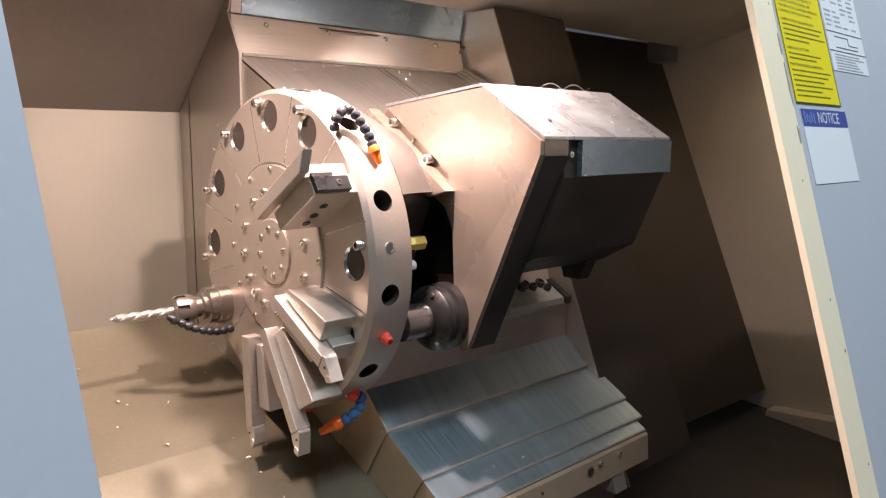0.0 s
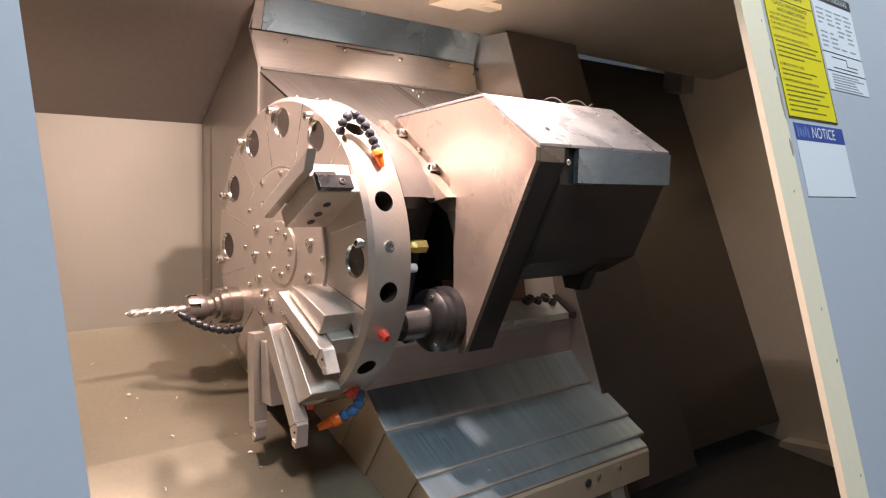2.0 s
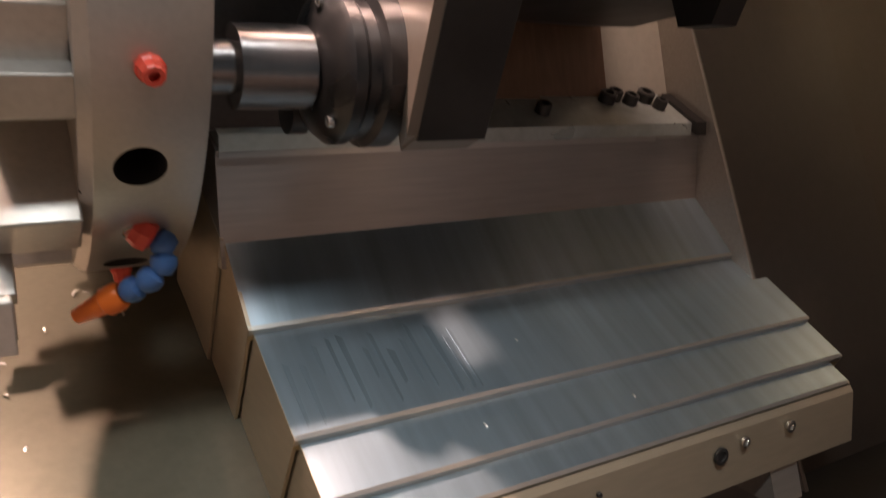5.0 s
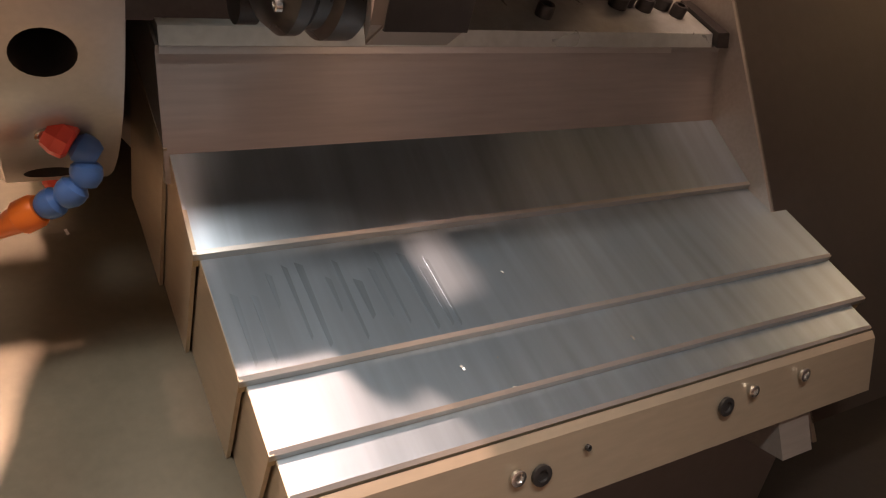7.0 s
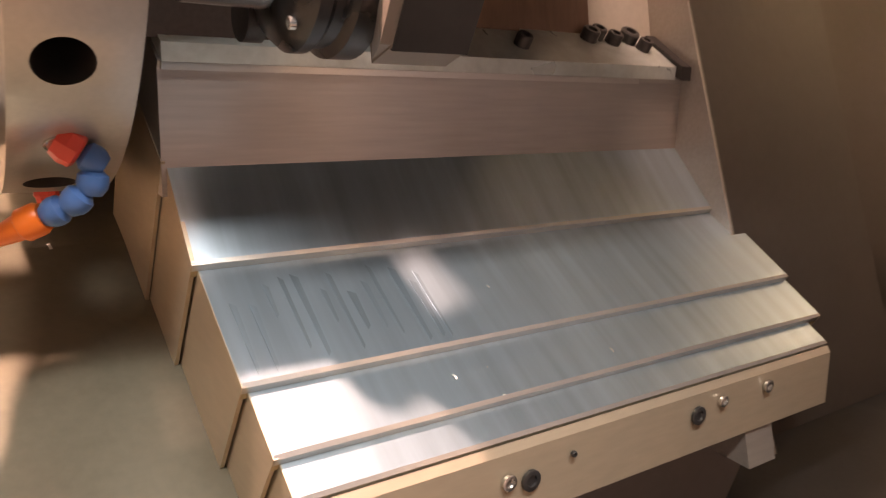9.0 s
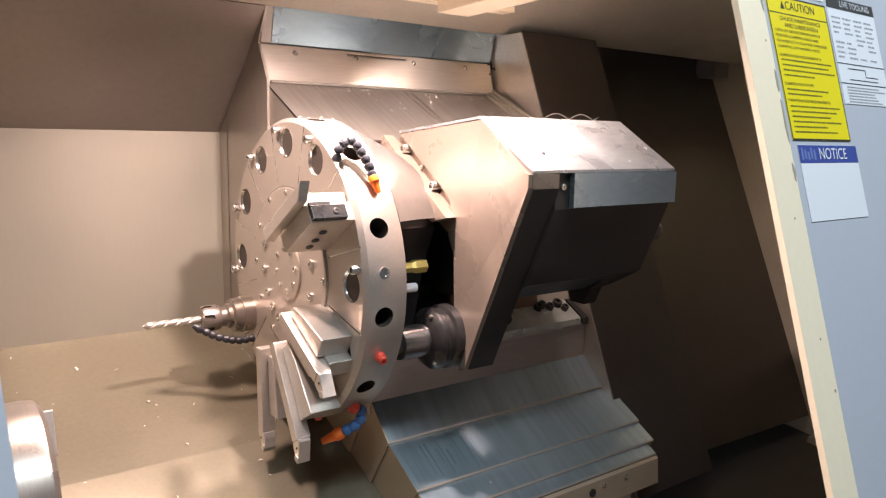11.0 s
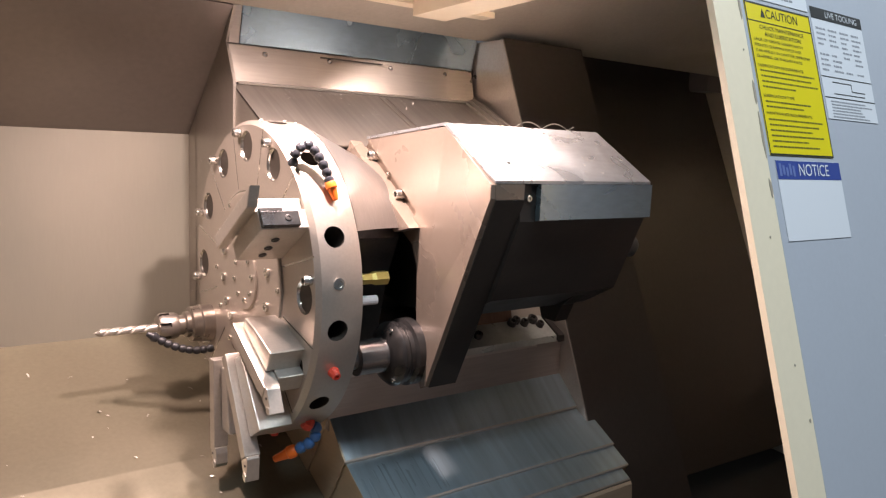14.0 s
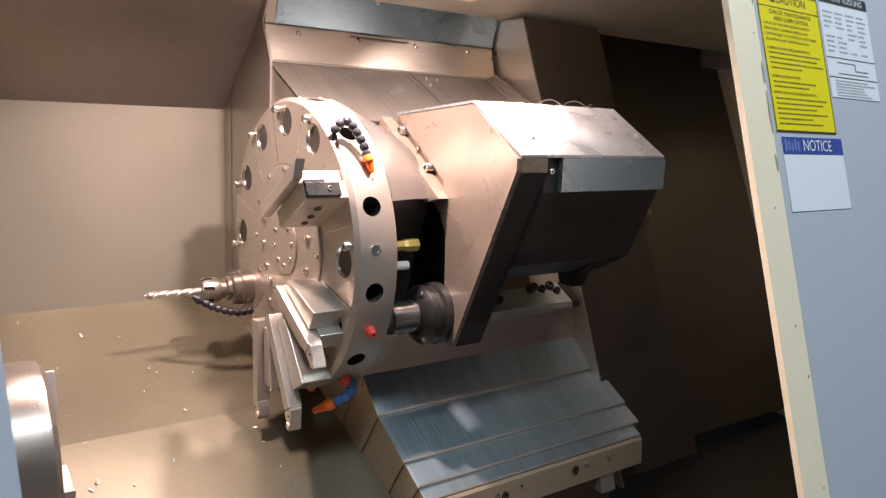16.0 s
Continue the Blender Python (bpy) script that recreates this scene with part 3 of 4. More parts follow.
# ---- tools on the turret ----
def turning_tool(a, shank0, shank1, side, wedge, label, broad=.026, reach=.255):
    """A square-shank tool clamped along the radius of station a."""
    m = station(a)
    ob = thing("turning_tool", m @ Vector((0, 0, shank0)), label, "turning tool", "turret tools")
    bm = B()
    add_box(bm, -.062, -.037, side * .004 - .0105, side * .004 + .0105, shank0, shank1, m)
    part("shank", bm, TOOL, ob, bevel=.0012)
    bm = B()
    y0 = side * .004
    outline = [(-.0125, .0004), (.0125, .0004), (.0150, .010), (.0155, .028), (.009, .036), (-.0125, .006)]
    add_prism(bm, [(y0 + p * side, shank1 + q) for p, q in outline[::side]], -.0610, -.040, m)
    part("head", bm, TOOL, ob, "pointed cutting head", .001)
    bm = B()
    add_prism(bm, [(y0 + p * side, shank1 + q) for p, q in [(.0150, .024), (.0150, .0285), (.009, .0355), (.003, .028), (.009, .019)][::side]], -.0630, -.0611, m)
    part("insert", bm, TOOL, ob, "small carbide insert")
    for q in (.012,):
        bm = B()
        add_lathe(bm, [(-.0622, .0020), (-.0608, .0020)], m @ Matrix.Translation((0, y0, shank1 + q)), 10)
        part("insert_screw", bm, BLACKOX, ob, "small dark screw")
    # holder block under the shank and the wedge beside it
    bm = B()
    add_box(bm, -.0365, .0052, side * .004 - .0145, side * .004 + .0145, shank0 + .004, min(shank1 - .01, .262), m)
    part("seat_block", bm, TOOL, ob, bevel=.0015)
    for sgn in wedge:
        bm = B()
        w0, w1 = side * .004 + sgn * .0135, side * .004 + sgn * .0135 + sgn * broad
        add_prism(bm, [(w0, shank0 + .012), (w1 - sgn * .010, shank0 + .012), (w1, shank0 + .05), (w1 + sgn * .010, min(shank1 - .028, reach)), (w0, min(shank1 - .028, reach))], -.050, .0052, m)
        part("clamp_wedge", bm, TOOL, ob, "ground clamping wedge", .0018)
    bm = B()
    w0 = side * .004 - wedge[0] * .0135
    add_prism(bm, [(w0, .150), (w0 - wedge[0] * .011, .150), (w0 - wedge[0] * .011, .238), (w0, .246)], -.056, .0052, m)
    part("clamp_bar", bm, TOOL, ob, "slim clamping bar", .001)
    return ob


turning_tool(-28, .118, .264, -1, (1,), "square-shank turning tool clamped by a ground wedge, pointing forward")
turning_tool(-58, .132, .300, -1, (1,), "long turning tool with triangular insert reaching past the rim", .036, .288)
turning_tool(-88, .135, .288, 1, (1,), "long grooving tool reaching below the rim")

# facing tool holder near the top
m = station(32)
ft = thing("facing_tool", m @ Vector((0, 0, .12)), "facing tool in a dark block holder beside the bores", "turning tool", "turret tools")
bm = B()
add_prism(bm, [(.002, .125), (.024, .125), (.024, .293), (.002, .268)], -.086, -.0705, m)
part("shank", bm, TOOL, ft, "pale square tool shank", .0012)
bm = B()
add_prism(bm, [(-.030, .150), (.001, .150), (.001, .262), (-.030, .262)], -.070, .005, m)
hb = part("holder_block", bm, TOOL, ft, "dark-holed steel holder block", .002)
bm = B()
add_prism(bm, [(.0015, .17), (.024, .17), (.027, .246), (.022, .254), (.0015, .254)], -.070, .005, m)
part("seat_block", bm, TOOL, ft, "", .0015)
# The block's end is in shade; dark steel colour stands in for that.
bm = B()
add_box(bm, -.0695, -.012, -.0290, -.0060, .2625, .272, m)
part("end_plate", bm, DARKGREY, ft, "end plate, its shading put into dark steel colour", .001)
# Black block added to draw the shade in the jaw gap.
bm = B()
add_box(bm, -.0695, -.034, -.0057, .0010, .2625, .269, m)
part("shadow_gap", bm, BLACKOX, ft, "black block drawing the shaded gap at the clamp jaw", .001)
for q in (.17, .195, .225):
    p = m @ Vector((-.035, -.0302, q))
    socket_screw("clamp_screw", p, m.to_3x3() @ Vector((0, -1, 0)), .0065, .0015, ft, BLACKOX)
p = m @ Vector((-.030, -.0175, .272))
socket_screw("end_screw", p, m.to_3x3() @ Vector((0, 0, 1)), .005, .0015, ft, BLACKOX)

# drill in its collet holder
DY, DZ = .190, 1.030
m = Matrix.Translation((0, DY, DZ))
dh = thing("drill_holder", (-.05, DY, DZ - .04), "steel collet holder with a slotted nut, flange against the disc", "tool holder")
bm = B()
add_lathe(bm, [(.004, .036), (-.018, .0365), (-.020, .035)], m, 40)
part("flange", bm, HOLDER, dh, smooth=True)
bm = B()
add_lathe(bm, [(-.0202, .0345), (-.036, .0335), (-.038, .025), (-.046, .0245), (-.048, .019), (-.060, .019)], m, 40)
part("body", bm, HOLDER, dh, smooth=True)
bm = B()
add_lathe(bm, [(-.0602, .023), (-.066, .0255), (-.090, .0255), (-.096, .022), (-.0965, .012)], m, 36)
nut = part("collet_nut", bm, HOLDER, dh, "slotted collet nut", smooth=True)
cut = B()
for k in range(6):
    add_box(cut, -.105, -.076, -.004, .004, .0205, .04, m @ pose(0, 0, 0, 60 * k + 12, 0, 0))
carve(nut, cut)
drill = thing("drill_bit", (-.15, DY, DZ), "bright twist drill held in the collet", "drill bit")
bm = B()
n, rd = 90, .0072
prev = None
for i in range(n + 1):
    x = -.0968 - .110 * i / n
    tw = i * .165
    r = rd if i < n - 8 else rd * max(.04, (n - i) / 8)
    ring = []
    for j in range(20):
        a = 2 * math.pi * j / 20
        flute = 1.0 if i < 8 else (1 - .50 * max(0, math.cos(2 * a)) ** 2.2)
        ring.append(bm.verts.new((x, DY + r * flute * math.cos(a + tw), DZ + r * flute * math.sin(a + tw))))
    if prev:
        for j in range(20):
            bm.faces.new((prev[j], ring[j], ring[(j + 1) % 20], prev[(j + 1) % 20]))
    else:
        bm.faces.new(ring)
    prev = ring
bm.faces.new(prev[::-1])
part("flute_body", bm, TOOL, drill, smooth=True)

# drive end of a live tool behind the disc
lt = thing("live_tool_drive", (.15, -.215, 1.0), "dark round drive flange and polished shaft behind the disc", "drive unit")
m = Matrix.Translation((0, -.212, 1.047))
bm = B()
add_lathe(bm, [(.0795, .018), (.098, .018), (.100, .028), (.150, .0285), (.152, .026)], m, 36)
part("shaft", bm, SHAFT, lt, "polished shaft", smooth=True)
bm = B()
add_lathe(bm, [(.1525, .032), (.158, .047), (.166, .0535), (.174, .0535), (.178, .050), (.186, .050), (.190, .056), (.206, .056)], m, 48)
part("flange", bm, DARKGREY, lt, "dark turned flange", smooth=True)
bm = B()
add_lathe(bm, [(.1525, .018), (.166, .018)], m @ Matrix.Translation((0, .050, -.030)), 24)
part("pinion_boss", bm, BLACKOX, lt, smooth=True)
for k in range(3):
    p = m @ Vector((.158, -.046 * math.cos(k * 2.1 - .9), .046 * math.sin(k * 2.1 - .9)))
    socket_screw("flange_screw", p, (-1, 0, 0), .004, .004, lt)
bf = thing("brass_fitting", (.14, -.205, 1.16), "yellow brass elbow fitting with white tip", "pipe fitting")
bm = B()
add_lathe(bm, [(.112, .006), (.118, .0095), (.135, .0095), (.142, .012), (.165, .012)], Matrix.Translation((0, -.195, 1.172)), 6)
part("elbow", bm, BRASS, bf)
bm = B()
add_lathe(bm, [(.100, .006), (.112, .008), (.150, .008)], Matrix.Translation((0, -.190, 1.135)), 12)
part("tip", bm, WHITE, bf, "white plastic tip")

# ---- turret housing ----
th = thing("turret_housing", (.38, -.2, 1.0), "angular turret housing, warm-lit painted side and oily steel top", "turret housing")
SIDE = [(-.046, 1.398), (-.285, 1.420), (-.413, 1.339), (-.413, 1.318), (-.268, 1.000), (-.245, .990), (-.228, 1.06), (-.222, 1.19), (-.203, 1.228), (-.164, 1.250), (-.027, 1.373)]
bm = B()
add_prism(bm, SIDE, .207, .262)
cast = part("side_casting", bm, HOUSING, th, "painted side casting", .003)
u = Vector((0, -.19, -.128)).normalized()
nn = Vector((0, .56, -.83)).normalized()
p0 = Vector((.207, -.052, 1.3810))
q0 = p0 + u * .186
cut = B()
add_sheet(cut, [Vector((.19, p.y, p.z)) for p in (p0 - nn * .010 - u * .04, q0 - nn * .010, q0 + u * .004, q0 + nn * .008, p0 + nn * .008 - u * .04)], -.026, (-1, 0, 0))
lo, hi = min(v.co.x for v in cut.verts), max(v.co.x for v in cut.verts)
for v in cut.verts:
    v.co.x = .190 if abs(v.co.x - lo) < 1e-5 else .2145
carve(cast, cut, HOUSING)
bm = B()
e0, e1 = p0 + nn * .006 - u * .030, q0 + nn * .006 + u * .028
prof = [e0, e1, e1 + nn * .034 - u * .030, e0 + nn * .034]
va = [bm.verts.new((.186, p.y, p.z)) for p in prof]
vb = [bm.verts.new((.2085, p.y, p.z)) for p in prof]
bm.faces.new(va)
bm.faces.new(vb[::-1])
for i in range(4):
    bm.faces.new((va[i], vb[i], vb[(i + 1) % 4], va[(i + 1) % 4]))
part("ledge_bar", bm, HOUSING, th, "flat bar standing proud under the ledge", .0012)
bm = B()
crease = [(.2066, -.287, 1.4195), (.2066, -.240, 1.10), (.2066, -.246, .992)]
lip = [(.1985, -.412, 1.3385), (.1985, -.412, 1.3185), (.1995, -.2685, 1.0015)]
va = [bm.verts.new(p) for p in crease + lip]
for f in ((0, 1, 3), (3, 1, 4), (4, 1, 5), (5, 1, 2)):
    bm.faces.new([va[i] for i in f])
vb = [bm.verts.new((.2072, p[1], p[2])) for p in lip]
bm.faces.new((va[0], va[3], vb[0]))
bm.faces.new((va[3], va[4], vb[1], vb[0]))
bm.faces.new((va[4], va[5], vb[2], vb[1]))
bm.faces.new((va[5], va[2], vb[2]))
part("front_facet", bm, HOUSING, th, "facet leaning out from a crease")
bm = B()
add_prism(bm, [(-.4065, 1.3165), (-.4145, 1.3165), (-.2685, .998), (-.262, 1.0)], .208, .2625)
part("front_edge", bm, UNDER, th, "front face, its shade put into near-black colour", .001)
for f in (.12, .42, .72):
    p = p0 + u * (.186 * f)
    r = .009 if f != .42 else .004
    socket_screw("ledge_bolt", Vector((.2145, p.y, p.z)), (-1, 0, 0), r, .017 if f != .42 else .006, th)
TOP = [(-.048, 1.3965), (-.284, 1.4215), (-.413, 1.3405), (-.413, 1.345), (-.284, 1.426), (-.048, 1.401)]
bm = B()
add_prism(bm, TOP, .206, .2585)
part("top_plate", bm, PLATE, th, "oily steel top plate", .001)
bm = B()
add_prism(bm, TOP, .2605, .545)
part("top_cover", bm, PLATE, th, "oily steel top cover with swarf", .001)
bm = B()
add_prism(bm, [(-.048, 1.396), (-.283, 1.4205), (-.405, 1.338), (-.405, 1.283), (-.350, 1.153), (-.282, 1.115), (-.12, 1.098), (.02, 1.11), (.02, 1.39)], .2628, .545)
part("gear_case", bm, UNDER, th, "gear case, shade put into its near-black colour", .004)
bm = B()
add_prism(bm, [(-.4065, 1.340), (-.4165, 1.340), (-.4165, 1.286), (-.4065, 1.284)], .292, .546)
part("front_plate", bm, BLUETINT, th, "steel front plate, bluish shop reflection put into its colour", .0015)
socket_screw("plate_screw", (.277, -.4055, 1.318), (0, -1, 0), .005, .004, th)
socket_screw("plate_screw", (.255, -.374, 1.240), (0, -.9, -.4), .004, .003, th, BLACKOX)
socket_screw("top_screw", (.262, -.375, 1.369), (0, -.53, .85), .004, .002, th, BLACKOX)
bm = B()
add_lathe(bm, [(.50, .012), (.53, .022), (.60, .022), (.61, .016)], Matrix.Translation((0, -.33, 1.225)), 20)
part("motor_plug", bm, GREYHOSE, th, "grey connector plug", smooth=True)
bm = B()
add_prism(bm, [(-.345, 1.155), (-.30, 1.118), (-.285, 1.085), (-.25, 1.085), (-.24, 1.112)], .47, .50)
part("drain_boss", bm, UNDER, th, "", .003)

# ---- carriage base under the housing ----
cb = thing("carriage_base", (.4, 0, .95), "carriage base with greenish bolt strip and rusty guard plates", "carriage")
bm = B()
add_prism(bm, [(-.103, .886), (-.103, .979), (-.106, .984), (.05, 1.073), (.3, 1.07), (.3, .886)], .112, .700)
part("riser", bm, RISER, cb, "upright steel riser", .001)
bm = B()
add_prism(bm, [(-.109, .9835), (-.109, .997), (-.041, 1.0365), (-.037, 1.024)], .114, .655)
part("bolt_strip", bm, STRIP, cb, "greenish worn bolt strip", .001)
bm = B()
add_prism(bm, [(-.115, .983), (-.115, .998), (-.059, 1.030), (-.055, 1.016)], .6565, .712)
part("end_block", bm, UNDER, cb, "dark end block", .001)
bm = B()
add_prism(bm, [(-.1055, .978), (-.1075, .978), (-.1075, .9832), (-.1055, .9832)], .114, .60)
part("bright_lip", bm, LIP, cb, "bright worn lip")
for x, f, r in ((.455, .40, .0085), (.560, .72, .010), (.592, .66, .009), (.620, .76, .011), (.630, .5, .008), (.575, .80, .009)):
    y = -.109 + f * .058
    z = .997 + f * .034
    socket_screw("strip_bolt", (x, y, z), SLIDE_N, r, .012, cb, BLACKOX)
bm = B()
add_prism(bm, [(-.057, 1.020), (-.063, 1.025), (-.039, 1.142), (-.021, 1.142)], .33, .47)
part("guard_plate", bm, RUST, cb, "rusty guard plate", .001)
bm = B()
add_prism(bm, [(-.053, 1.022), (-.058, 1.027), (-.034, 1.142), (-.015, 1.142)], .4715, .57)
part("guard_plate", bm, RUST, cb, "rusty guard plate", .001)
bm = B()
add_prism(bm, [(-.049, 1.024), (-.053, 1.029), (-.029, 1.142), (-.011, 1.142)], .5715, .69)
part("guard_plate", bm, CHUTE, cb, "stained tan guard plate", .001)
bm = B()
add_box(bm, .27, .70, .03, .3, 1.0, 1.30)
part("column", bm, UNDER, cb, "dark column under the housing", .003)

# ---- lower telescopic cover ----
tc = thing("telescopic_cover", (.4, -.24, .70), "telescopic slide cover of polished steel sections, streaked with wear", "slide cover")
SECT = [(.116, .701, -.370, -.288, .816, .839), (.121, .704, -.330, -.185, .809, .809), (.126, .706, -.24, -.135, .802, .802), (.131, .690, -.18, -.108, .795, .795)]
for i, (x0, x1, s0, s1, k, k0) in enumerate(SECT):
    bm = B()
    t = .0035
    add_sheet(bm, [slide(x0, s0, k0), slide(x1, s0, k0), slide(x1, s1, k), slide(x0, s1, k)], t, SLIDE_N)
    sec = part("section", bm, COVER, tc, "polished steel section, brushed down the slope", .0008)
    bm = B()
    add_sheet(bm, [slide(x0, s1 + .0002, k + .0005), slide(x1, s1 + .0002, k + .0005), slide(x1, s1 + .0033, k - .001), slide(x0, s1 + .0033, k - .001)], .006, SLIDE_N)
    part("wiper_lip", bm, LIP, sec, "bright wiper lip")
    bm = B()
    add_sheet(bm, [slide(x0, s1 + .003, k - .0075), slide(x1, s1 + .003, k - .0075), slide(x1, s1 - .004, k - .0075), slide(x0, s1 - .004, k - .0075)], .0055, SLIDE_N)
    part("wiper_strip", bm, WIPER, sec, "tan wiper strip")
    bm = B()
    depth = k - .665
    add_sheet(bm, [slide(x0 - .0005, s0, k0 - .0005), slide(x0 - .0005, s1 + .003, k - .0005), slide(x0 - .0005, s1 + .003 - .004, k - depth), slide(x0 - .0005, s0, k - depth)], .003, (-1, 0, 0))
    part("side_sheet", bm, COVERSIDE, sec, "folded side sheet, warm light put into its tan colour")
    bm = B()
    add_sheet(bm, [slide(x1 + .0005, s0, k - .0005), slide(x1 + .0005, s1 + .003, k - .0005), slide(x1 + .0005, s1 + .003, k - .06), slide(x1 + .0005, s0, k - .06)], .003, (1, 0, 0))
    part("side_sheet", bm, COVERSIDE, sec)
bm = B()
e0, e1 = slide(.131, -.103, .793), slide(.690, -.103, .793)
fp = [(e0.y, e0.z), (e0.y - .004, e0.z - .006), (e0.y - .008, e0.z - .058), (e0.y + .004, e0.z - .062), (e0.y + .010, e0.z - .012)]
add_prism(bm, fp, .131, .690)
end = part("end_plate", bm, COVERSIDE, tc, "folded front end plate with bolts", .001)
for x, dz, r, mt in ((.176, -.024, .0085, BRIGHT), (.285, -.026, .0075, BRIGHT), (.305, -.030, .010, BLACKOX), (.488, -.024, .010, BLACKOX), (.520, -.018, .0065, BRIGHT), (.585, -.018, .0075, BRIGHT), (.345, -.020, .003, BLACKOX)):
    socket_screw("end_bolt", (x, e0.y - .0068, e0.z + dz), (0, -1, .05), r * .82, .0028, end, mt)
bm = B()
add_prism(bm, [(-.285, .70), (-.305, .70), (-.322, .645), (-.27, .645)], .565, .605)
part("foot", bm, SHEET, tc, "folded sheet foot", .002)
random.seed(21)
for i in range(13):
    x = .135 + .0125 * i + random.uniform(-.004, .004)
    a = -.272 + random.uniform(0, .03)
    b = min(a + random.uniform(.03, .075), -.192)
    w = random.uniform(.0025, .0065)
    bm = B()
    add_sheet(bm, [slide(x, a, .8096), slide(x + w, a + .004, .8096), slide(x + w * .7, b, .8096), slide(x + w * .2, b + .003, .8096)], .0004, SLIDE_N)
    part("wear_streak", bm, STREAK, tc, "dark streak worn into the steel")
# sheets up the slide and the skirt down to the chip floor
bm = B()
add_sheet(bm, [slide(.1115, -.50, .845), slide(.1115, -.366, .842), slide(.1115, -.368, .670), slide(.1115, -.50, .660)], .003, (-1, 0, 0))
part("side_sheet", bm, COVERSIDE, tc)
bm = B()
add_sheet(bm, [(.136, .15, .815), (.136, .08, .85), (.136, -.01, .815), (.136, -.23, .725), (.136, -.295, .66), (.136, -.17, .66)], .003, (-1, 0, 0))
part("inner_skirt", bm, COVERSIDE, tc, "skirt, warm light put into its tan colour")
bm = B()
add_prism(bm, [(-.26, .67), (-.07, .78), (.01, .78), (.01, .45), (-.21, .45)], .135, .69)
structure("bed_casting", bm, ROOF, "dark bed casting under the cover", "machine bed")

# ---- upper cover and hood ----
uc = thing("upper_cover", (.4, .2, 1.4), "upper slide cover under a screwed steel hood, swarf along it", "slide cover")
bm = B()
add_sheet(bm, [(.050, .197, 1.492), (.640, .197, 1.492), (.652, -.02, 1.3835), (.050, -.02, 1.3835)], .004, SLIDE_N)
part("sloping_sheet", bm, UPPER, uc, "streaked steel sheet")
bm = B()
add_sheet(bm, [(.050, .197, 1.491), (.050, -.02, 1.3825), (.050, -.02, 1.20), (.050, .197, 1.20)], .004, (-1, 0, 0))
part("side_sheet", bm, SHEET, uc)
for x, w in ((.372, .004), (.388, .003)):
    bm = B()
    add_prism(bm, [(.190, 1.4890), (.190, 1.4915), (.02, 1.4065), (.02, 1.4040)], x, x + w)
    part("seam_bead", bm, UPPER, uc, "raised seam across the sheet")
for i, x in enumerate((.612, .622, .631)):
    bm = B()
    lift = .006 + .006 * i
    add_prism(bm, [(.192, 1.489), (.192, 1.4895 + lift), (-.015, 1.3860 + lift), (-.015, 1.3855)], x, x + .007)
    part("edge_rib", bm, SHEET, uc, "folded rib along the side", .0008)
hd = thing("hood", (.4, .31, 1.5), "steel hood strip with round-head screws above the slide", "hood")
bm = B()
add_prism(bm, [(.203, 1.493), (.197, 1.495), (.215, 1.568), (.221, 1.570), (.232, 1.48)], .048, .640)
part("face_strip", bm, SHEET, hd, "screwed face strip", .0015)
bm = B()
add_prism(bm, [(.194, 1.492), (.1925, 1.4955), (.1975, 1.4975), (.200, 1.492)], .060, .640)
part("drip_lip", bm, LIP, hd, "bright folded lip")
bm = B()
add_prism(bm, [(.215, 1.5705), (.215, 1.572), (.197, 1.640), (.203, 1.642), (.223, 1.572)], .070, .640)
part("top_sheet", bm, BLUETINT, hd, "top sheet, bluish reflection put into its colour")
bm = B()
add_prism(bm, [(.214, 1.5705), (.214, 1.572), (.196, 1.640), (.203, 1.642), (.223, 1.572)], .048, .068)
part("corner_post", bm, SHEET, hd)
for x in (.120, .262, .412, .561):
    bm = B()
    add_lathe(bm, [(0, .0062), (-.002, .0058), (-.0042, .0035), (-.0046, .001)], Matrix.Translation((x, .2125, 1.554)) @ pose(0, 0, 0, 0, 0, 90) @ pose(0, 0, 0, 0, 0, 0), 14)
    part("round_screw", bm, BRIGHT, hd, smooth=True)
bm = B()
add_box(bm, .24, .39, .207, .2105, 1.5595, 1.5615)
part("sealant_line", bm, BLACKOX, hd, "dark sealant line")

# ---- roof fittings ----
# The case at x 1.20 belongs to the added end-wall lamp.
for cx, cy, cz, w in ((-.26, -.03, 1.680, .08), (.50, -.25, 1.745, .07), (.055, -.235, 1.713, .07), (1.20, -.34, 1.760, .07)):
    wl2 = thing("work_lamp", (cx, cy, cz), "rectangular lamp placed unseen under the roof", "lamp", "work lamps")
    bm = B()
    add_box(bm, cx - w, cx + w, cy - .05, cy + .05, cz, cz + .03)
    part("case", bm, BLACKOX, wl2, "", .003)
bb = thing("roof_beam", (.55, -.3, 1.64), "cream folded sheet beam hanging under the roof", "beam")
bm = B()
add_prism(bm, [(.05, 1.642), (-.56, 1.660), (-.56, 1.90), (.05, 1.70)], .36, .44)
part("beam_box", bm, BEIGE, bb, "", .002)
bm = B()
add_prism(bm, [(.10, 1.665), (.051, 1.665), (.051, 1.70), (.10, 1.68)], .27, .57)
part("flange", bm, BEIGE, bb, "", .002)
cbk = thing("corner_block", (1.64, .28, 1.60), "dark steel corner block under the roof", "bracket")
bm = B()
add_box(bm, 1.62, 1.695, .25, .32, 1.60, 1.69)
part("block", bm, ROOF, cbk, "", .004)

# ---- chuck ----
ck = thing("chuck", (-.45, -.20, .78), "large steel lathe chuck half hidden by the door", "chuck")
m = Matrix.Translation((.04, -.20, .915))
bm = B()
add_lathe(bm, [(-.80, .132), (-.545, .132), (-.542, .129), (-.538, .129), (-.535, .133), (-.49, .134), (-.477, .132), (-.470, .125), (-.470, .03)], m, 72)
part("chuck_body", bm, HOLDER, ck, smooth=True)
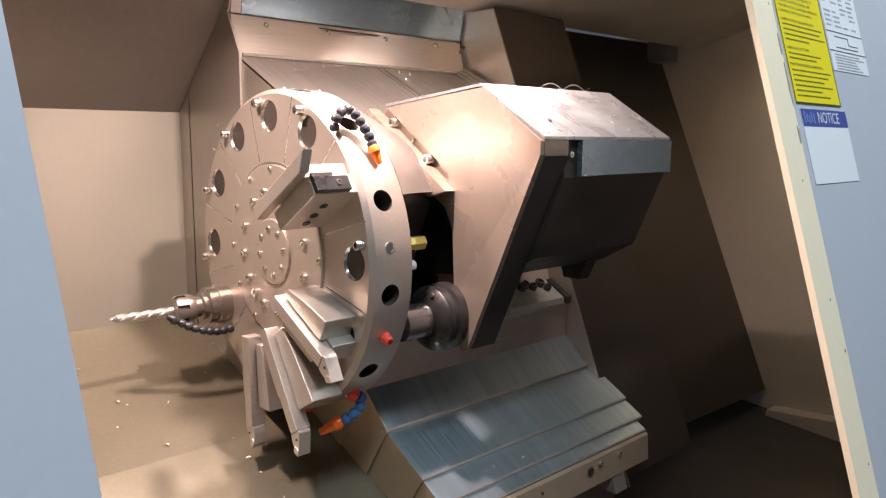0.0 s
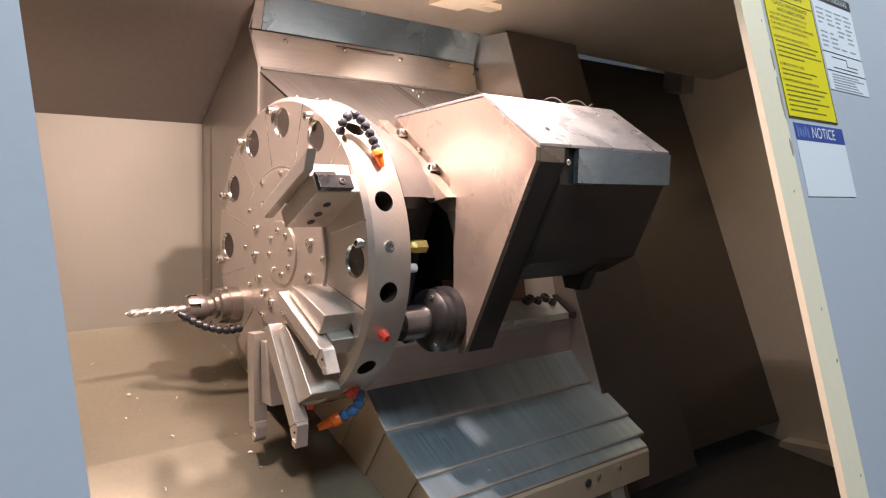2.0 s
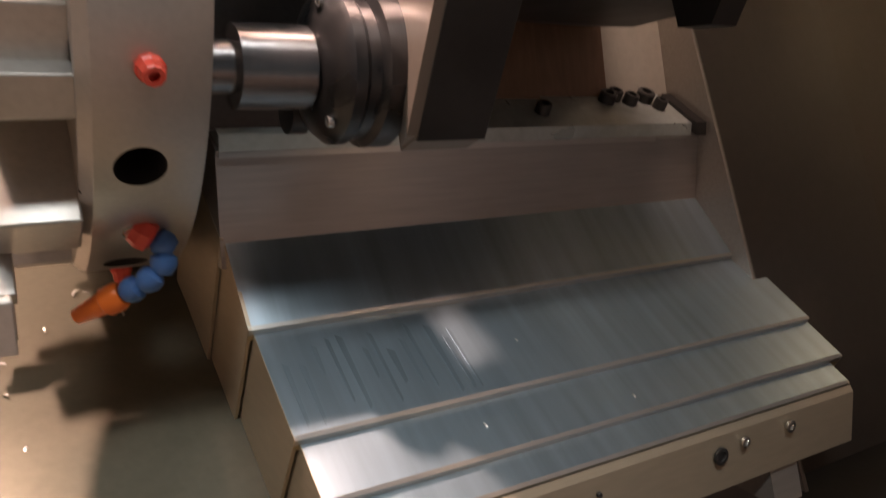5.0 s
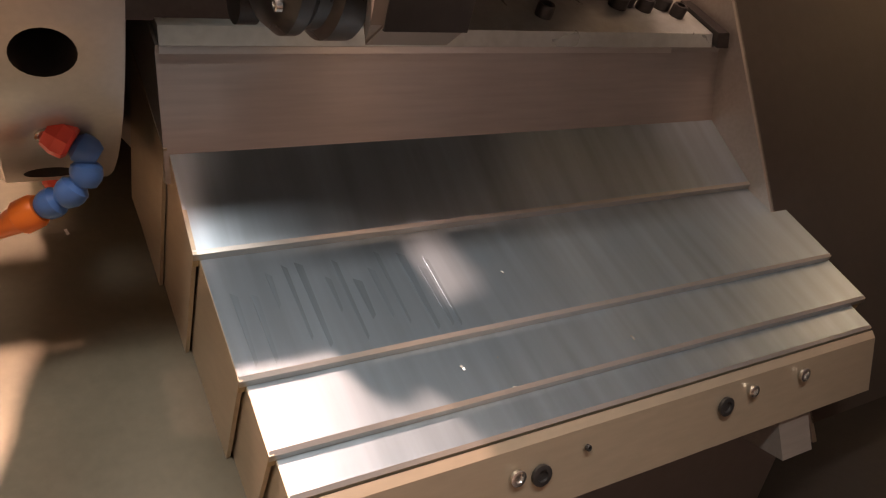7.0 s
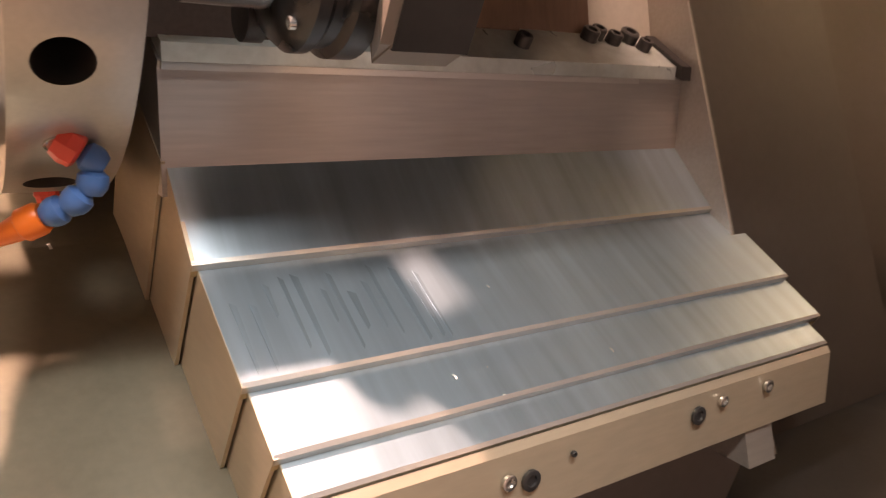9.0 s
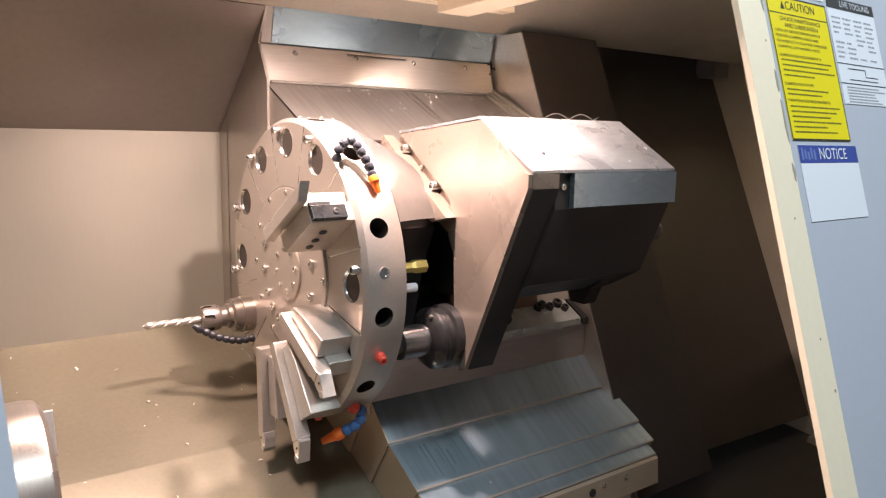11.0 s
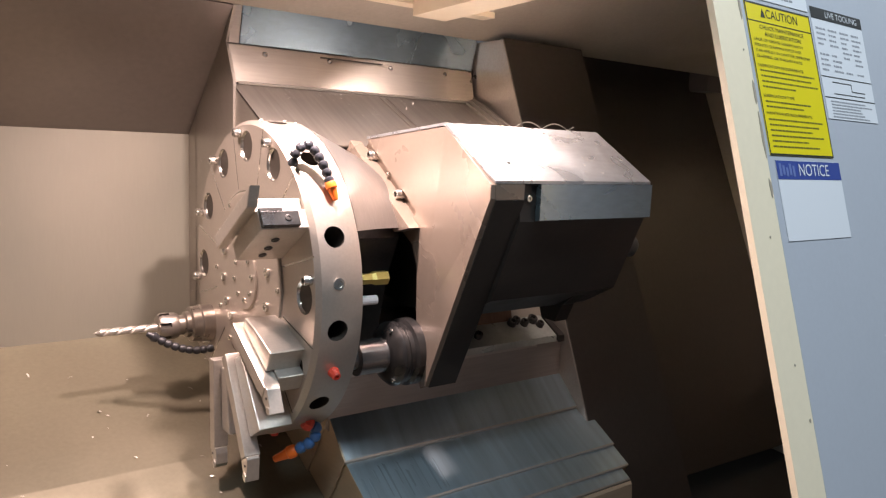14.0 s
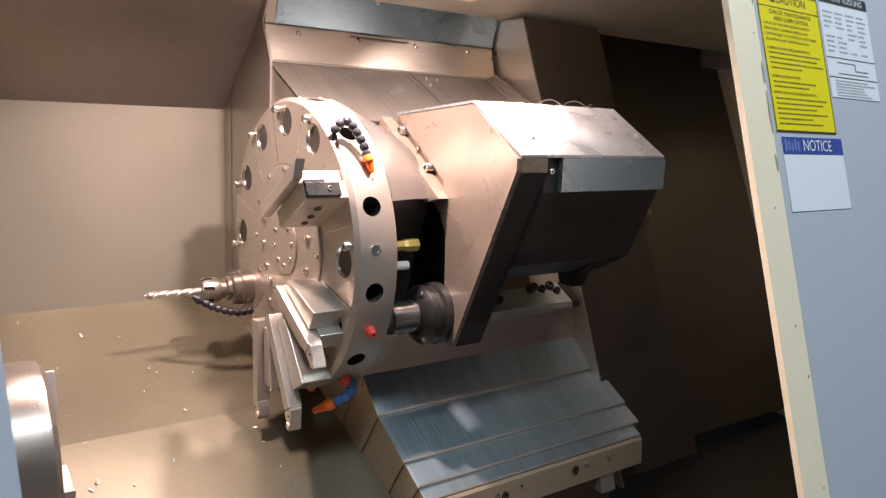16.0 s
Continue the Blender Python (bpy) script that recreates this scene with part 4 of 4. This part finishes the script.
for k in range(3):
    bm = B()
    add_box(bm, -.4695, -.455, -.02, .02, .055, .115, m @ pose(0, 0, 0, 120 * k + 100, 0, 0))
    part("jaw", bm, TOOL, ck, "stepped steel jaw", .002)

# ---- swarf ----
def scatter(name, spots, size, label, group):
    """Small curled flakes lying at the given spots."""
    bm = B()
    for p, nrm in spots:
        q = Vector((0, 0, 1)).rotation_difference(nrm).to_matrix().to_4x4()
        mm = Matrix.Translation(p) @ q @ pose(0, 0, 0, random.uniform(-25, 25), random.uniform(-25, 25), random.uniform(0, 360))
        s = size * random.uniform(.5, 1.3)
        n = 5
        va, vb = [], []
        for i in range(n):
            a = i / (n - 1) * 2.2
            va.append(bm.verts.new(mm @ Vector((s * math.cos(a), -s * .25, s * .6 * math.sin(a)))))
            vb.append(bm.verts.new(mm @ Vector((s * math.cos(a), s * .25, s * .6 * math.sin(a)))))
        for i in range(n - 1):
            bm.faces.new((va[i], va[i + 1], vb[i + 1], vb[i]))
    ob = mesh_object(name, bm, CHIP)
    return tagged(ob, label, "swarf", group, "stuff")


random.seed(11)
spots = []
for i in range(48):
    x, y = random.uniform(-.45, .06), random.uniform(-.2, .42)
    z = .818 + (y - .05) * .3432 if y > .05 else .818 + (y - .05) * .4457
    spots.append((Vector((x, y, z + .001)), Vector((0, -.25, 1)).normalized()))
scatter("floor_swarf", spots, .0046, "bright curled metal chips on the chip floor", "swarf")
spots = [(slide(x, s - .03, .8165 if s < -.257 else (.8095 if s < -.157 else .8025)), SLIDE_N) for x, s in ((.43, -.30), (.45, -.285), (.56, -.30), (.565, -.29), (.60, -.315), (.55, -.33), (.22, -.33), (.34, -.20), (.30, -.13), (.42, -.12), (.30, -.105), (.27, -.128))]
scatter("cover_swarf", spots, .0030, "bright metal chips on the slide cover", "swarf")
spots = []
for i in range(70):
    x = random.uniform(.10, .64)
    t = random.betavariate(1.2, 3)
    spots.append((Vector((x, .187 - .2 * t * random.random(), 1.508 - .15 * t * random.random() * 0)) , SLIDE_N))
spots = [(Vector((p.x, p.y, 1.492 - (.197 - p.y) * .5 + .001)), n) for p, n in spots]
scatter("upper_swarf", spots, .0030, "bright metal chips along the upper slide cover", "swarf")
spots = [(Vector((random.uniform(.40, .54), y, 1.345 + (-.413 - y) * -.628 + .001)), Vector((0, -.53, .85))) for y in [random.uniform(-.40, -.30) for i in range(12)]]
scatter("housing_swarf", spots, .0035, "bright metal chips on the turret housing", "swarf")
spots = [(polar(random.uniform(.01, .075), .2705, random.uniform(80, 108)), Vector((0, 0, 1))) for i in range(16)]
scatter("rim_swarf", spots, .0035, "metal chips lying on top of the disc rim", "swarf")
spots = [(Vector((.0385, random.uniform(.20, .43), random.uniform(1.03, 1.53))), Vector((-1, 0, 0))) for i in range(14)]
scatter("panel_swarf", spots, .0030, "chips stuck to the bay panel", "swarf")
wire = thing("curled_chip", (.40, -.25, 1.40), "thin curled wire-like chip on the housing top", "swarf")
bm = B()
prev = None
for i in range(40):
    t = i / 39
    p = Vector((.36 + .13 * t, -.27 - .01 * t, 1.420 + .006 + .010 * abs(math.sin(7 * t))))
    ring = [bm.verts.new(p + Vector((0, .0009 * math.cos(a), .0009 * math.sin(a)))) for a in (0, 2.1, 4.2)]
    if prev:
        for j in range(3):
            bm.faces.new((prev[j], ring[j], ring[(j + 1) % 3], prev[(j + 1) % 3]))
    prev = ring
part("strand", bm, CHIP, wire)

# ---- the shop round the machine ----
bm = B()
add_box(bm, -6, 6, -7, 3, -.03, 0)
structure("shop_floor", bm, CONCRETE, "grey concrete shop floor", "floor")
bm = B()
add_box(bm, -6, 6, -7.1, -7, 0, 3.6)
structure("wall_shop_front", bm, SHOPWALL, "pale shop wall", "wall")
for nm, x0, x1 in (("wall_shop_left", -6.1, -6), ("wall_shop_right", 6, 6.1)):
    bm = B()
    add_box(bm, x0, x1, -7, 3, 0, 3.6)
    structure(nm, bm, SHOPWALL, "pale shop wall", "wall")
bm = B()
add_box(bm, -6, 6, 3, 3.1, 0, 3.6)
structure("wall_shop_back", bm, SHOPWALL, "pale shop wall", "wall")
bm = B()
add_box(bm, -6.1, 6.1, -7.1, 3.1, 3.6, 3.65)
structure("ceiling_shop", bm, SHOPWALL, "pale shop ceiling", "ceiling")
